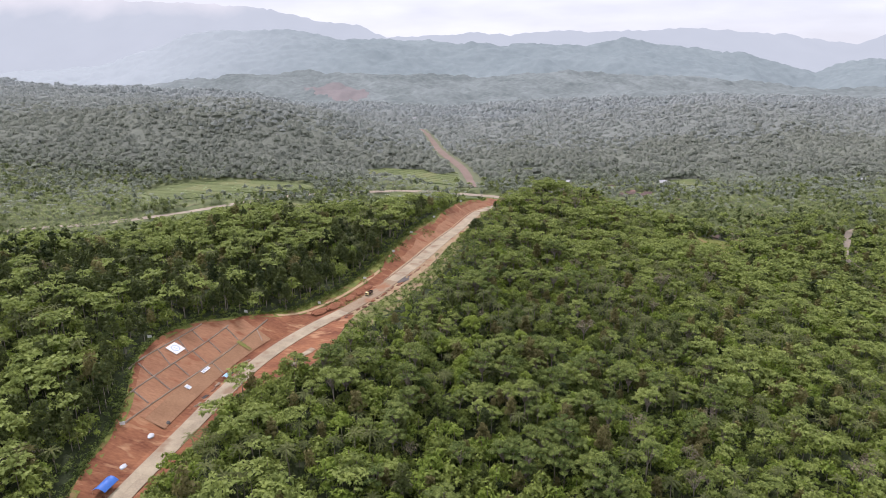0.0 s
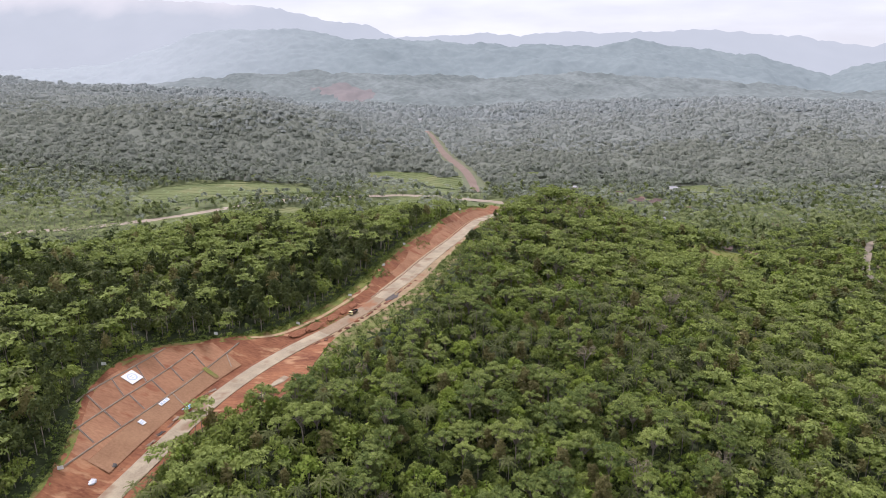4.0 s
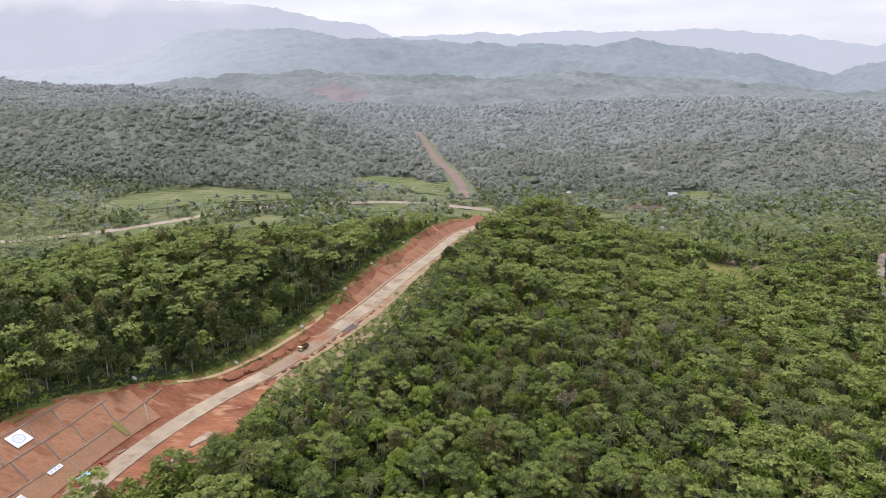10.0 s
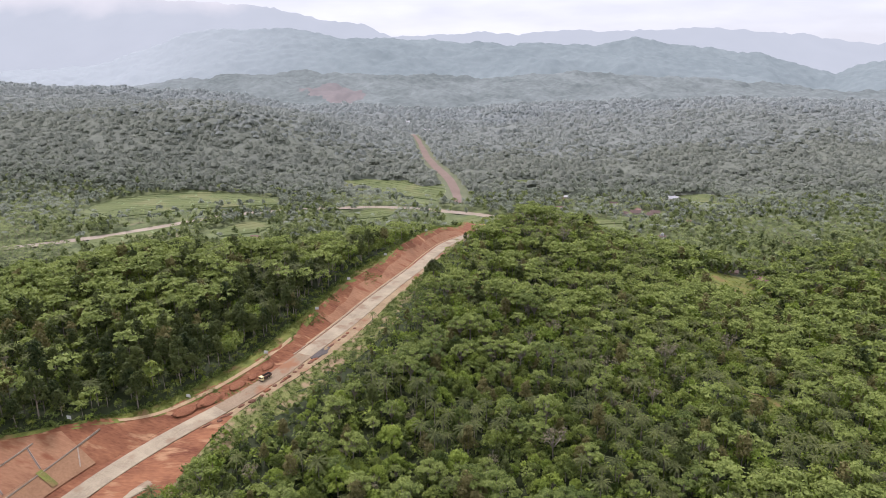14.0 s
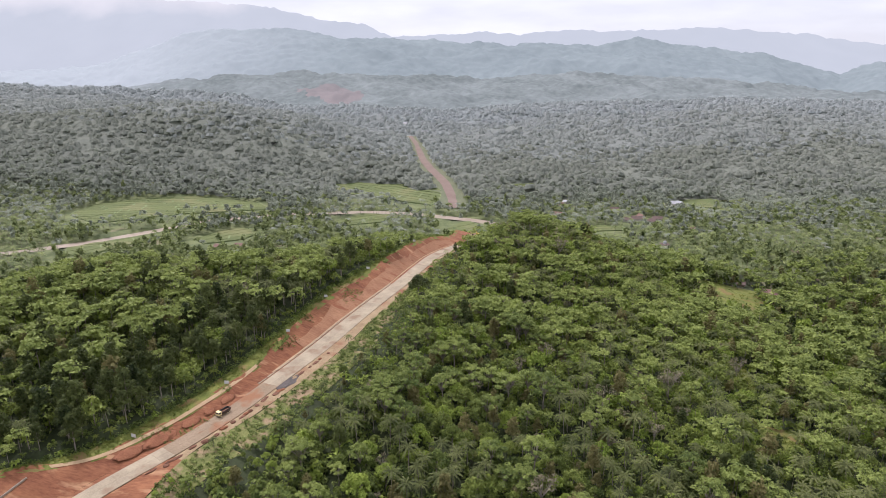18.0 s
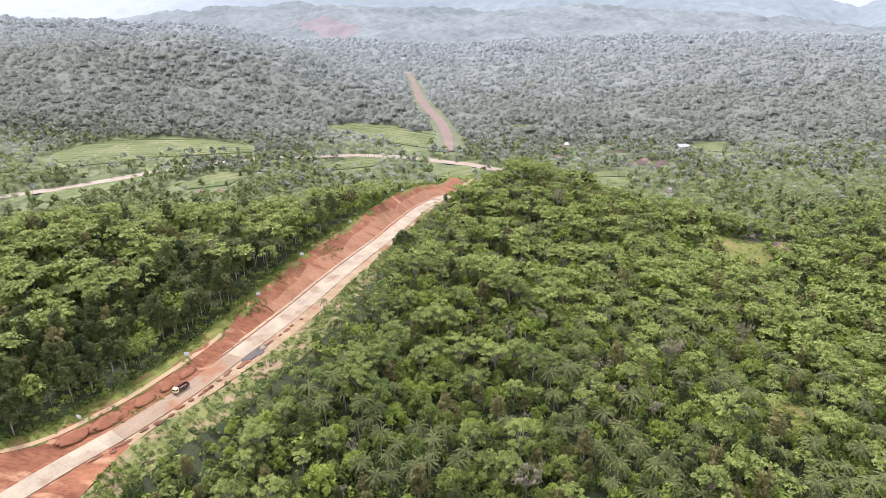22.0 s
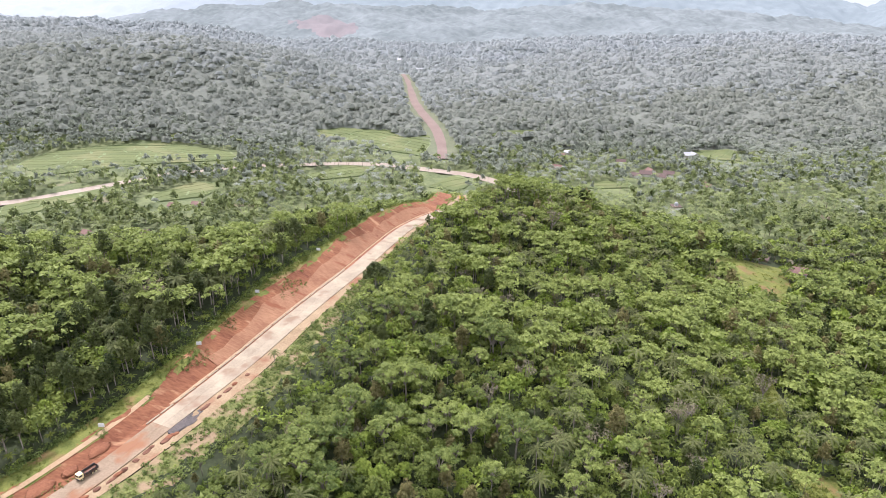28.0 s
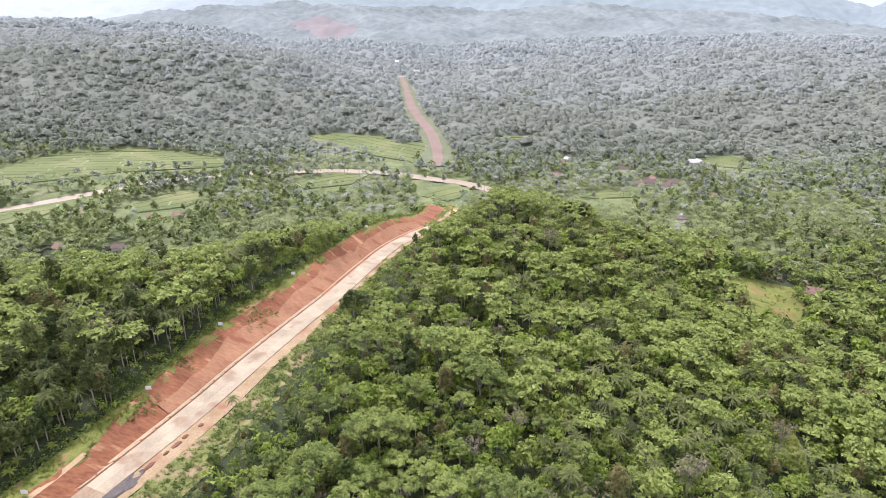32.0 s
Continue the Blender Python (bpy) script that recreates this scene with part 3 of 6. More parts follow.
strip("right_bank", "grassy bank falling away to the forest", Y0, Y1, lambda r: r[:, 6] + 0.8 * vnoise(r[:, 1], r[:, 0] * 0, 9, 84), lambda r: r[:, 6] + np.interp(r[:, 1], [300, 345, 470, 520], [7, 14, 11, 7]), 10, M_BANK, rough_z=0.3, category="grass")
strip("road_bed", "compacted red soil under the concrete road", Y0, Y1, lambda r: -r[:, 3], lambda r: r[:, 3], 5, M_SOIL, rough_z=0.05)


# ---- valley: river, fields, far road ----
def ribbon(name, label, line, half, mat, lift, level=None, category="river", step=8.0, wobble=0.0):
    """A band along a line, draped on the land or at one level."""
    line = np.array(line, float)
    seg = np.r_[0, np.cumsum(np.hypot(*np.diff(line, axis=0).T))]
    s = np.arange(0, seg[-1], step)
    c = np.stack([np.interp(s, seg, line[:, 0]), np.interp(s, seg, line[:, 1])], 1)
    for _ in range(3):
        c[1:-1] = (c[:-2] + 2 * c[1:-1] + c[2:]) / 4
    tg = np.gradient(c, axis=0)
    tg /= np.linalg.norm(tg, axis=1)[:, None]
    nr = np.stack([tg[:, 1], -tg[:, 0]], 1)
    h = np.interp(s, np.linspace(0, s[-1], len(half)), half) * (1 + wobble * vnoise(s, s * 0, 40, 4))
    rows = []
    for f in (-1, -0.5, 0, 0.5, 1):
        p = c + nr * (h * f)[:, None]
        z = np.full(len(p), level) if level is not None else landscape(p[:, 0], p[:, 1]) + lift
        rows.append(np.column_stack([p, z]))
    v = np.stack(rows, 1).reshape(-1, 3)
    return tagged(mesh_object(name, v, grid_faces(len(c), 5), mat, smooth_faces=True), label, category, kind="structure")


ribbon("river", "muddy brown river winding through the valley", RIVER, [7.5, 7.5], M_WATER, 0, level=-51.6)
ribbon("stream_bed", "pale gravel stream bed between palm groves", STREAM, [3.5, 3.5], M_WATER, 0, level=-51.4, category="stream")
FAR_ROAD = [(46, 955), (44, 1000), (42, 1030), (33, 1090), (20, 1140), (6, 1190), (-10, 1260), (-20, 1330), (-36, 1440), (-52, 1520)]
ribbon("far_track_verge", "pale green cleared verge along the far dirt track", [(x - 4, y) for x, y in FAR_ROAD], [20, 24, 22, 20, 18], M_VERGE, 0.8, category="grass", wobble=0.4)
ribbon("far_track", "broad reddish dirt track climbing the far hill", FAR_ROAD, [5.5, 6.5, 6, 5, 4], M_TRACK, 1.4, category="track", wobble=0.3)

FIELDS = {
    "terraced pale green rice field beside palm groves": [(-440, 905), (-436, 962), (-389, 996), (-315, 1016), (-215, 975), (-190, 938), (-285, 922), (-344, 880), (-382, 862)],
    "terraced yellow-green rice field below the far track": [(-145, 1100), (-98, 1119), (-34, 1105), (-10, 1060), (26, 1070), (28, 1020), (20, 972), (-5, 973), (-45, 1020), (-112, 1036)],
    "bright green rice field beside the river": [(-360, 770), (-305, 805), (-283, 832), (-266, 828), (-284, 783), (-312, 745), (-340, 730)],
    "light green paddy among palms": [(-242, 807), (-203, 846), (-169, 838), (-180, 796), (-220, 779)],
    "light green paddy near the river bend": [(-105, 884), (-61, 918), (-29, 912), (-40, 876), (-84, 855)],
    "small grass field before the river": [(28, 845), (60, 880), (80, 868), (84, 845), (62, 826)],
    "narrow pale field below the far woods": [(104, 1076), (169, 1094), (172, 1066), (111, 1050)],
    "long green field beside the village": [(251, 866), (215, 870), (181, 848), (206, 838), (240, 846)],
    "yellow-green field behind the village": [(353, 1000), (411, 1030), (404, 964), (369, 968)],
}
CLEARINGS = {
    "grassy clearing on the lower slope": [(240, 630), (262, 640), (294, 634), (286, 596), (266, 567), (244, 570), (234, 595)],
    "small grassy terrace between palms": [(206, 478), (215, 475), (214, 458), (208, 442), (203, 452)],
    "grassy terrace with bare soil between palms": [(196, 414), (213, 412), (210, 388), (192, 386)],
}


HOUSE_SITES = [(-195, 763), (-176, 769), (-235, 690), (-191, 694), (177, 919), (254, 945), (306, 632), (292, 652), (340, 981), (352, 985), (270, 896), (284, 886), (278, 906), (296, 898), (258, 888), (322, 853), (200, 990), (188, 972), (-22, 1572), (-73, 1702), (668, 1003), (268, 781)]


def inside(x, y, poly):
    x, y = np.ravel(x), np.ravel(y)
    hit = np.zeros(len(x), bool)
    for (ax, ay), (bx, by) in zip(poly, poly[1:] + poly[:1]):
        cross = (ay > y) != (by > y)
        hit ^= cross & (x < (bx - ax) * (y - ay) / (by - ay + 1e-9) + ax)
    return hit


def rice_field(label, poly, rng):
    """A field of terraced paddies with raised bunds between them."""
    p = np.array(poly, float)
    c = p.mean(0)
    q = p - c
    w, vec = np.linalg.eigh(q.T @ q)
    ang = math.atan2(vec[1, 1], vec[0, 1])
    ca, sa = math.cos(ang), math.sin(ang)
    u, v = q[:, 0] * ca + q[:, 1] * sa, -q[:, 0] * sa + q[:, 1] * ca
    root = new("rice_field")
    tagged(root, label, "field", kind="structure")
    n = max(3, int((v.max() - v.min()) / 11))
    edges = np.linspace(v.min() + 0.5, v.max() - 0.5, n + 1)
    local = list(zip(u, v))
    probe = np.linspace(u.min(), u.max(), 160)
    bv, bf = [], []
    for k in range(n):
        ends = []
        for vv in (edges[k] + 0.2, edges[k + 1] - 0.2):
            on = inside(probe, np.full(160, vv), local)
            if not on.any():
                break
            ends.append((probe[on].min(), probe[on].max()))
        if len(ends) < 2:
            continue
        (a0, a1), (b0, b1) = ends
        cells = max(1, int((a1 - a0) / 34))
        cuts = np.linspace(0, 1, cells + 1)
        cuts[1:-1] += rng.uniform(-0.08, 0.08, cells - 1)
        for f0, f1 in zip(cuts, cuts[1:]):
            quad = []
            for j in range(7):
                f = f0 + (f1 - f0) * j / 6
                quad.append((a0 + (a1 - a0) * f, edges[k]))
            for j in range(7):
                f = f1 + (f0 - f1) * j / 6
                quad.append((b0 + (b1 - b0) * f, edges[k + 1]))
            quad = np.array(quad)
            quad[:, 1] += 1.6 * np.sin(quad[:, 0] / 17 + ang * 3)
            mid = quad.mean(0)
            for shrink, lift, store in ((1.0, 0.9, "bund"), (0.93, 1.15, "paddy")):
                m = mid + (quad - mid) * shrink
                x, y = c[0] + m[:, 0] * ca - m[:, 1] * sa, c[1] + m[:, 0] * sa + m[:, 1] * ca
                z = landscape(x, y)
                z = np.full(len(x), z.mean()) * 0.7 + z * 0.3 + lift
                ring = np.column_stack([x, y, z])
                bm = bmesh.new()
                top = [bm.verts.new(r) for r in ring]
                bm.faces.new(top)
                low = [bm.verts.new(r - (0, 0, 1.4)) for r in ring]
                for i in range(len(top)):
                    bm.faces.new((top[i - 1], low[i - 1], low[i], top[i]))
                part(store, bm, M_FIELD if store == "paddy" else M_BUND, root)
    return root


field_rng = np.random.default_rng(5)
for text, poly in FIELDS.items():
    rice_field(text, poly, field_rng)


def clearing(label, poly):
    """A patch of rough grass draped on the slope."""
    p = np.array(poly, float)
    c = p.mean(0)
    rings = []
    ring = np.concatenate([np.linspace(a, b, 6, endpoint=False) for a, b in zip(p, np.roll(p, -1, axis=0))])
    for f in np.linspace(0.02, 1.12, 9):
        q = c + (ring - c) * f
        q = q + 1.5 * np.stack([vnoise(q[:, 0], q[:, 1], 9, 51), vnoise(q[:, 0], q[:, 1], 9, 52)], 1)
        rings.append(np.column_stack([q, landscape(q[:, 0], q[:, 1]) + 0.5 + 0.3 * vnoise(q[:, 0], q[:, 1], 4, 53)]))
    n = len(ring)
    v = np.concatenate(rings)
    f = [(i * n + j, i * n + (j + 1) % n, (i + 1) * n + (j + 1) % n, (i + 1) * n + j) for i in range(8) for j in range(n)]
    tagged(mesh_object("clearing", v, f, M_GRASS, smooth_faces=True), label, "grass", kind="structure")


for text, poly in CLEARINGS.items():
    clearing(text, poly)


# ---- trees ----
def tube(points, radii, sides=5):
    points = np.array(points, float)
    tg = np.gradient(points, axis=0)
    tg /= np.linalg.norm(tg, axis=1)[:, None]
    ref = np.where(np.abs(tg[:, 2:3]) > 0.9, [[1.0, 0, 0]], [[0, 0, 1.0]])
    a = np.cross(tg, ref)
    a /= np.linalg.norm(a, axis=1)[:, None]
    b = np.cross(tg, a)
    th = np.linspace(0, 2 * math.pi, sides, endpoint=False)
    ring = points[:, None] + np.array(radii)[:, None, None] * (a[:, None] * np.cos(th)[None, :, None] + b[:, None] * np.sin(th)[None, :, None])
    n, f = len(points), []
    for i in range(n - 1):
        for j in range(sides):
            k = (j + 1) % sides
            f.append((i * sides + j, i * sides + k, (i + 1) * sides + k))
            f.append((i * sides + j, (i + 1) * sides + k, (i + 1) * sides + j))
    return ring.reshape(-1, 3), np.array(f)


def join(pieces):
    v, f, k = [], [], 0
    for pv, pf in pieces:
        v.append(pv)
        f.append(pf + k)
        k += len(pv)
    return np.concatenate(v), np.concatenate(f)


def leaf_cloud(rng, lobes, n, size, lift=0.5, hollow=0.72, low=-0.35, toss=0.45):
    """n leaf sprays, each a small triangle, over the outside of ellipsoid lobes (x, y, z, radius, height)."""
    lobes = np.array(lobes, float)
    w = lobes[:, 3] ** 2 + lobes[:, 3] * lobes[:, 4]
    k = rng.choice(len(lobes), n, p=w / w.sum())
    z = rng.uniform(low, 1, n)
    th = rng.uniform(0, 2 * math.pi, n)
    r = np.sqrt(1 - z * z)
    dirs = np.stack([r * np.cos(th), r * np.sin(th), z], 1)
    rad = lobes[k][:, [3, 3, 4]]
    wave = 1 + 0.16 * np.sin(th * 3 + k) + 0.12 * np.sin(z * 7 + k * 2)
    pos = lobes[k, :3] + dirs * rad * (rng.uniform(hollow, 1.06, n) * wave)[:, None]
    nrm = dirs * [1, 1, 0.8] + [0, 0, lift] + rng.normal(0, toss, (n, 3))
    nrm /= np.linalg.norm(nrm, axis=1)[:, None]
    a = np.cross(nrm, rng.normal(0, 1, (n, 3)))
    a /= np.linalg.norm(a, axis=1)[:, None]
    b = np.cross(nrm, a)
    s = size * rng.uniform(0.6, 1.35, n)[:, None]
    v = np.stack([pos + a * s * 0.95, pos - a * s * 0.5 + b * s * 0.4, pos - a * s * 0.5 - b * s * 0.4], 1)
    v[:, 0, 2] -= 0.25 * s[:, 0]
    return v.reshape(-1, 3), np.arange(3 * n).reshape(-1, 3)


def broadleaf_shape(rng, n, size):
    h = rng.uniform(8.5, 11)
    lobes = [(0, 0, h - 2.2, 2.0, 1.9)]
    for i in range(13):
        t = i * 2.4 + rng.uniform(-0.4, 0.4)
        q = 1.3 + 2.1 * math.sqrt(i / 13)
        lobes.append((q * math.cos(t), q * math.sin(t), h - 2.2 - q * 0.6 + rng.uniform(-1.2, 1.0), rng.uniform(0.8, 1.5), rng.uniform(0.8, 1.5)))
    woods = [tube([(0, 0, -1), (0.1, 0, h * 0.3), (0.2, 0.1, h * 0.7)], [0.26, 0.2, 0.1])]
    for lb in lobes[1:6]:
        woods.append(tube([(0.1, 0, h * 0.35), (lb[0] * 0.5, lb[1] * 0.5, h * 0.55), lb[:3]], [0.13, 0.09, 0.04], 3))
    return leaf_cloud(rng, lobes, n, size), join(woods)


def feathery_shape(rng, n, size):
    h = rng.uniform(12, 14.5)
    lobes, woods = [], [tube([(0, 0, -1), (0.2, 0, h * 0.25), (0, 0.2, h * 0.5)], [0.3, 0.24, 0.18])]
    for i in range(15):
        t = i * 2.4 + rng.uniform(-0.3, 0.3)
        q = 0.5 + 4.0 * math.sqrt(i / 15)
        z = h - 0.12 * q * q + rng.uniform(-2.2, 0.3)
        lobes.append((q * math.cos(t), q * math.sin(t), z, rng.uniform(0.9, 1.7), rng.uniform(0.4, 0.8)))
        woods.append(tube([(0, 0.2, h * 0.45), (q * 0.45 * math.cos(t), q * 0.45 * math.sin(t), h * 0.7), (q * math.cos(t), q * math.sin(t), z)], [0.14, 0.09, 0.03], 3))
    return leaf_cloud(rng, lobes, n, size, lift=0.9, hollow=0.5, low=-0.2), join(woods)


def dark_shape(rng, n, size):
    h = rng.uniform(13, 16)
    lobes = []
    for i in range(14):
        t, f = i * 2.4, i / 13
        q = rng.uniform(0.8, 2.4) * (1.15 - f * 0.7)
        lobes.append((q * math.cos(t), q * math.sin(t), h * (0.46 + 0.47 * f), rng.uniform(1.0, 1.7) * (1.1 - 0.35 * f), rng.uniform(0.9, 1.5)))
    woods = [tube([(0, 0, -1), (0.15, 0.1, h * 0.4), (0, 0, h * 0.85)], [0.24, 0.19, 0.07])]
    for lb in lobes[:5]:
        woods.append(tube([(0.1, 0.1, lb[2] - 2.4), lb[:3]], [0.1, 0.04], 3))
    return leaf_cloud(rng, lobes, n, size, lift=0.35, low=-0.6), join(woods)


def palm_shape(rng, n, size):
    """A coconut palm; n is the number of fronds."""
    h = rng.uniform(10, 13)
    lean = rng.uniform(-1.2, 1.2, 2)
    base = np.array([lean[0], lean[1], h])
    woods = [tube([(0, 0, -1), (lean[0] * 0.2, lean[1] * 0.2, h * 0.4), base], [0.24, 0.17, 0.13])]
    v, f = [], []
    segs = 6 if n > 15 else 4 if n > 11 else 3
    for i in range(n):
        t = i * 2.399 + rng.uniform(-0.2, 0.2)
        rise = 1.1 - 1.45 * (i / n) + rng.uniform(-0.15, 0.15)
        length = rng.uniform(4.2, 5.4)
        out = np.array([math.cos(t), math.sin(t), 0])
        side = np.array([-math.sin(t), math.cos(t), 0])
        rib = []
        for j in range(segs + 1):
            s = j / segs
            rib.append(base + out * length * (s * math.cos(rise * 0.55) - 0.08 * s * s) + np.array([0, 0, length * (math.sin(rise) * s * 0.7 - 0.5 * s * s)]))
        for sg in (1, -1):
            for j in range(segs):
                wide = size * (0.55 + 0.45 * math.sin(math.pi * (j + 0.7) / segs)) * rng.uniform(0.85, 1.15)
                k = len(v)
                v += [rib[j], rib[j + 1], rib[j + 1] + sg * side * wide + out * 0.5 * wide - np.array([0, 0, 0.45 * wide])]
                f.append((k, k + 1, k + 2))
    return (np.array(v), np.array(f)), join(woods)


def dry_shape(rng, n, size):
    h = rng.uniform(9, 12)
    woods, lobes = [tube([(0, 0, -1), (0.2, 0, h * 0.4)], [0.26, 0.2])], []
    for i in range(9):
        t, q = i * 2.4, rng.uniform(1.5, 4)
        tip = (q * math.cos(t), q * math.sin(t), h - 0.1 * q * q + rng.uniform(-2, 0.5))
        woods.append(tube([(0.2, 0, h * 0.38), (tip[0] * 0.5, tip[1] * 0.5, h * 0.65), tip], [0.13, 0.09, 0.03], 4))
        for _ in range(3):
            e = np.array(tip) + rng.normal(0, 1, 3) * [1, 1, 0.5]
            woods.append(tube([(tip[0] * 0.6, tip[1] * 0.6, h * 0.7), e], [0.06, 0.02], 3))
        lobes.append((*tip, 1.2, 0.9))
    return leaf_cloud(rng, lobes, n, size), join(woods)


def bush_shape(rng, n, size):
    lobes = [(rng.uniform(-1.2, 1.2), rng.uniform(-1.2, 1.2), rng.uniform(0.5, 1.6), rng.uniform(0.9, 1.5), rng.uniform(0.8, 1.4)) for _ in range(4)]
    return leaf_cloud(rng, lobes, n, size, low=0.0), tube([(0, 0, -0.5), (0, 0, 1)], [0.06, 0.03], 3)


KINDS = {
    "broadleaf": (broadleaf_shape, 1250, 0.52, "broadleaf_tree", "rounded bright green broadleaf tree on the forest slope", "trees on the forest slope"),
    "feathery": (feathery_shape, 1250, 0.52, "feathery_tree", "tall light green tree with flat feathery layered crown", "feathery trees in the forest"),
    "dark": (dark_shape, 1250, 0.52, "plantation_tree", "slender tall dark green tree with pale trunk", "tall trees of the plantation"),
    "lime": (broadleaf_shape, 1250, 0.52, "young_tree", "bright lime-green broadleaf tree among the darker canopy", "bright young trees in the forest"),
    "olive": (dark_shape, 1250, 0.52, "olive_tree", "olive-brown leafy tree among the green canopy", "olive-brown trees in the forest"),
    "palm": (palm_shape, 22, 0.56, "coconut_palm", "coconut palm with drooping grey-green fronds", "coconut palms in the forest"),
    "dry": (dry_shape, 150, 0.6, "bare_tree", "half-bare pale grey-brown tree with thin branches", "half-bare trees in the forest"),
}
tree_rng = np.random.default_rng(11)


def free_ground(x, y, margin=0.0):
    """Where trees may stand: off the works, fields, water and the far track."""
    ok = ~in_works(x, y, margin)
    for poly in (*FIELDS.values(), *CLEARINGS.values()):
        ok &= ~inside(x, y, poly)
    ok &= (line_distance(x, y, RIVER) > 9.5) & (line_distance(x, y, STREAM) > 5)
    for hx_, hy_ in HOUSE_SITES:
        ok &= ~((np.abs(x - hx_) < 8) & (y - hy_ < 10) & (y - hy_ > -24))
    ok &= line_distance(x, y, FAR_ROAD) > np.interp(y, [950, 1100, 1500], [19, 16, 12])
    return ok


def scatter(y0, y1, step, margin, reach=0.74, extra=40):
    n_y = np.arange(y0, y1, step * 0.87)
    xs, ys = [], []
    for i, yy in enumerate(n_y):
        half = reach * yy + extra
        row = np.arange(-half, half, step) + (i % 2) * step / 2
        xs.append(row)
        ys.append(np.full(len(row), yy))
    x, y = np.concatenate(xs), np.concatenate(ys)
    x, y = x + tree_rng.uniform(-0.42, 0.42, len(x)) * step, y + tree_rng.uniform(-0.42, 0.42, len(x)) * step
    ok = free_ground(x, y, margin)
    return x[ok], y[ok]


def choose(x, y):
    """The kind of each tree, in stands."""
    d, _ = beside_road(x, y)
    stand = vnoise(x, y, 45, 31)
    palms = vnoise(x, y, 38, 37)
    u = tree_rng.uniform(0, 1, len(x))
    kind = np.full(len(x), "broadleaf", dtype=object)
    right = d > 0
    kind[right & (u < 0.30 + 0.35 * stand)] = "feathery"
    kind[right & (u > 0.93)] = "dark"
    kind[right & (u > 0.885) & (u <= 0.93)] = "dry"
    left = ~right
    kind[left] = "dark"
    kind[left & (u < 0.14 + 0.25 * stand)] = "feathery"
    kind[left & (u > 0.84)] = "broadleaf"
    early = left & (y < 300)
    kind[early & (u < 0.26 + 0.4 * stand)] = "feathery"
    kind[early & (u > 0.60)] = "broadleaf"
    kind[left & (u > 0.975)] = "dry"
    slope = left & ((y > 470) | ((y > 380) & (d < -60)))
    kind[slope & (u < 0.45)] = "feathery"
    kind[slope & (u > 0.62)] = "broadleaf"
    kind[right & (y < 285) & (x < -20) & (u > 0.30)] = "broadleaf"
    kind[right & (y > 450) & (u > 0.55) & (u < 0.80)] = "feathery"
    w = tree_rng.uniform(0, 1, len(x))
    kind[w < np.where(right, 0.23, 0.05)] = "lime"
    kind[w > np.where(right, 0.93, 0.95)] = "olive"
    kind[(palms > 0.38) & (tree_rng.uniform(0, 1, len(x)) < 0.5)] = "palm"
    kind[right & (x > 90) & (palms > -0.1) & (tree_rng.uniform(0, 1, len(x)) < 0.2)] = "palm"
    kind[tree_rng.uniform(0, 1, len(x)) < np.where(left & (y > 400) & (y < 540) & (d > -120), 0.16, 0.035)] = "palm"
    return kind, d


def grow(name, label, mat, shapes, x, y, z, scale, turn, category="woodland", rounded=False):
    """Many trees as one mesh of leaves and one of stems under it."""
    pick = tree_rng.integers(0, len(shapes), len(x))
    lv, lf, wv, wf, ln, wnn = [], [], [], [], 0, 0
    for i, (leaf, wood) in enumerate(shapes):
        m = pick == i
        if not m.any():
            continue
        c, s = np.cos(turn[m])[:, None], np.sin(turn[m])[:, None]
        for (v, f), vs, fs, is_leaf in ((leaf, lv, lf, True), (wood, wv, wf, False)):
            if v is None:
                continue
            sc = scale[m][:, None]
            px = x[m][:, None] + sc * (v[None, :, 0] * c - v[None, :, 1] * s)
            py = y[m][:, None] + sc * (v[None, :, 0] * s + v[None, :, 1] * c)
            pz = z[m][:, None] + sc * v[None, :, 2]
            base = ln if is_leaf else wnn
            k = m.sum()
            fs.append((f[None] + (base + np.arange(k) * len(v))[:, None, None]).reshape(-1, 3))
            vs.append(np.stack([px, py, pz], 2).reshape(-1, 3))
            if is_leaf:
                ln += k * len(v)
            else:
                wnn += k * len(v)
    ob = mesh_object(name, np.concatenate(lv), np.concatenate(lf), mat, smooth_faces=rounded)
    tagged(ob, label, category, kind="stuff")
    if wv:
        mesh_object("stems", np.concatenate(wv), np.concatenate(wf), M_BARK, ob)
    return ob


stem = tube([(0, 0, -1), (0, 0, 8.5)], [0.2, 0.1], 3)

# near forest: the closest of each kind as trees of their own, the rest joined
tx, ty = scatter(150, 750, 6.3, 2.0)
mixing = tree_rng.uniform(0, 1, len(tx)) > smooth(600, 760, ty + np.where(tx < -40, 130, 0))
high = (landscape(tx, ty) > -38) | ((tx > 40) & mixing)
tx, ty = tx[high], ty[high]
tkind, td = choose(tx, ty)
tz = ground_height(tx, ty)
tscale = tree_rng.triangular(0.45, 0.78, 1.35, len(tx)) * np.where(td < 0, 1.12, 1.0)
tscale *= (1 + 0.38 * vnoise(tx, ty, 26, 91, 2)) * np.where(tree_rng.uniform(0, 1, len(tx)) < 0.05, 1.4, 1.0)
tscale[tkind == "feathery"] *= 1.16
tscale = np.minimum(tscale, 1.4)
tscale[tkind == "palm"] = tree_rng.uniform(0.75, 1.1, (tkind == "palm").sum())
twr = beside_road(tx, ty)[1][:, 6]
tscale *= np.where((td > 0) & (ty > 300), np.where((ty > 330) & (ty < 470), np.interp(td - twr, [10, 38], [0.32, 1.0]), np.interp(td - twr, [8, 32], [0.5, 1.0])), 1.0)
tscale = np.where((td > 0) & (td < 34) & (ty > 206) & (ty < 268) & (tkind != "palm"), np.clip(tscale, 0.8, 1.0) * 1.25, tscale)
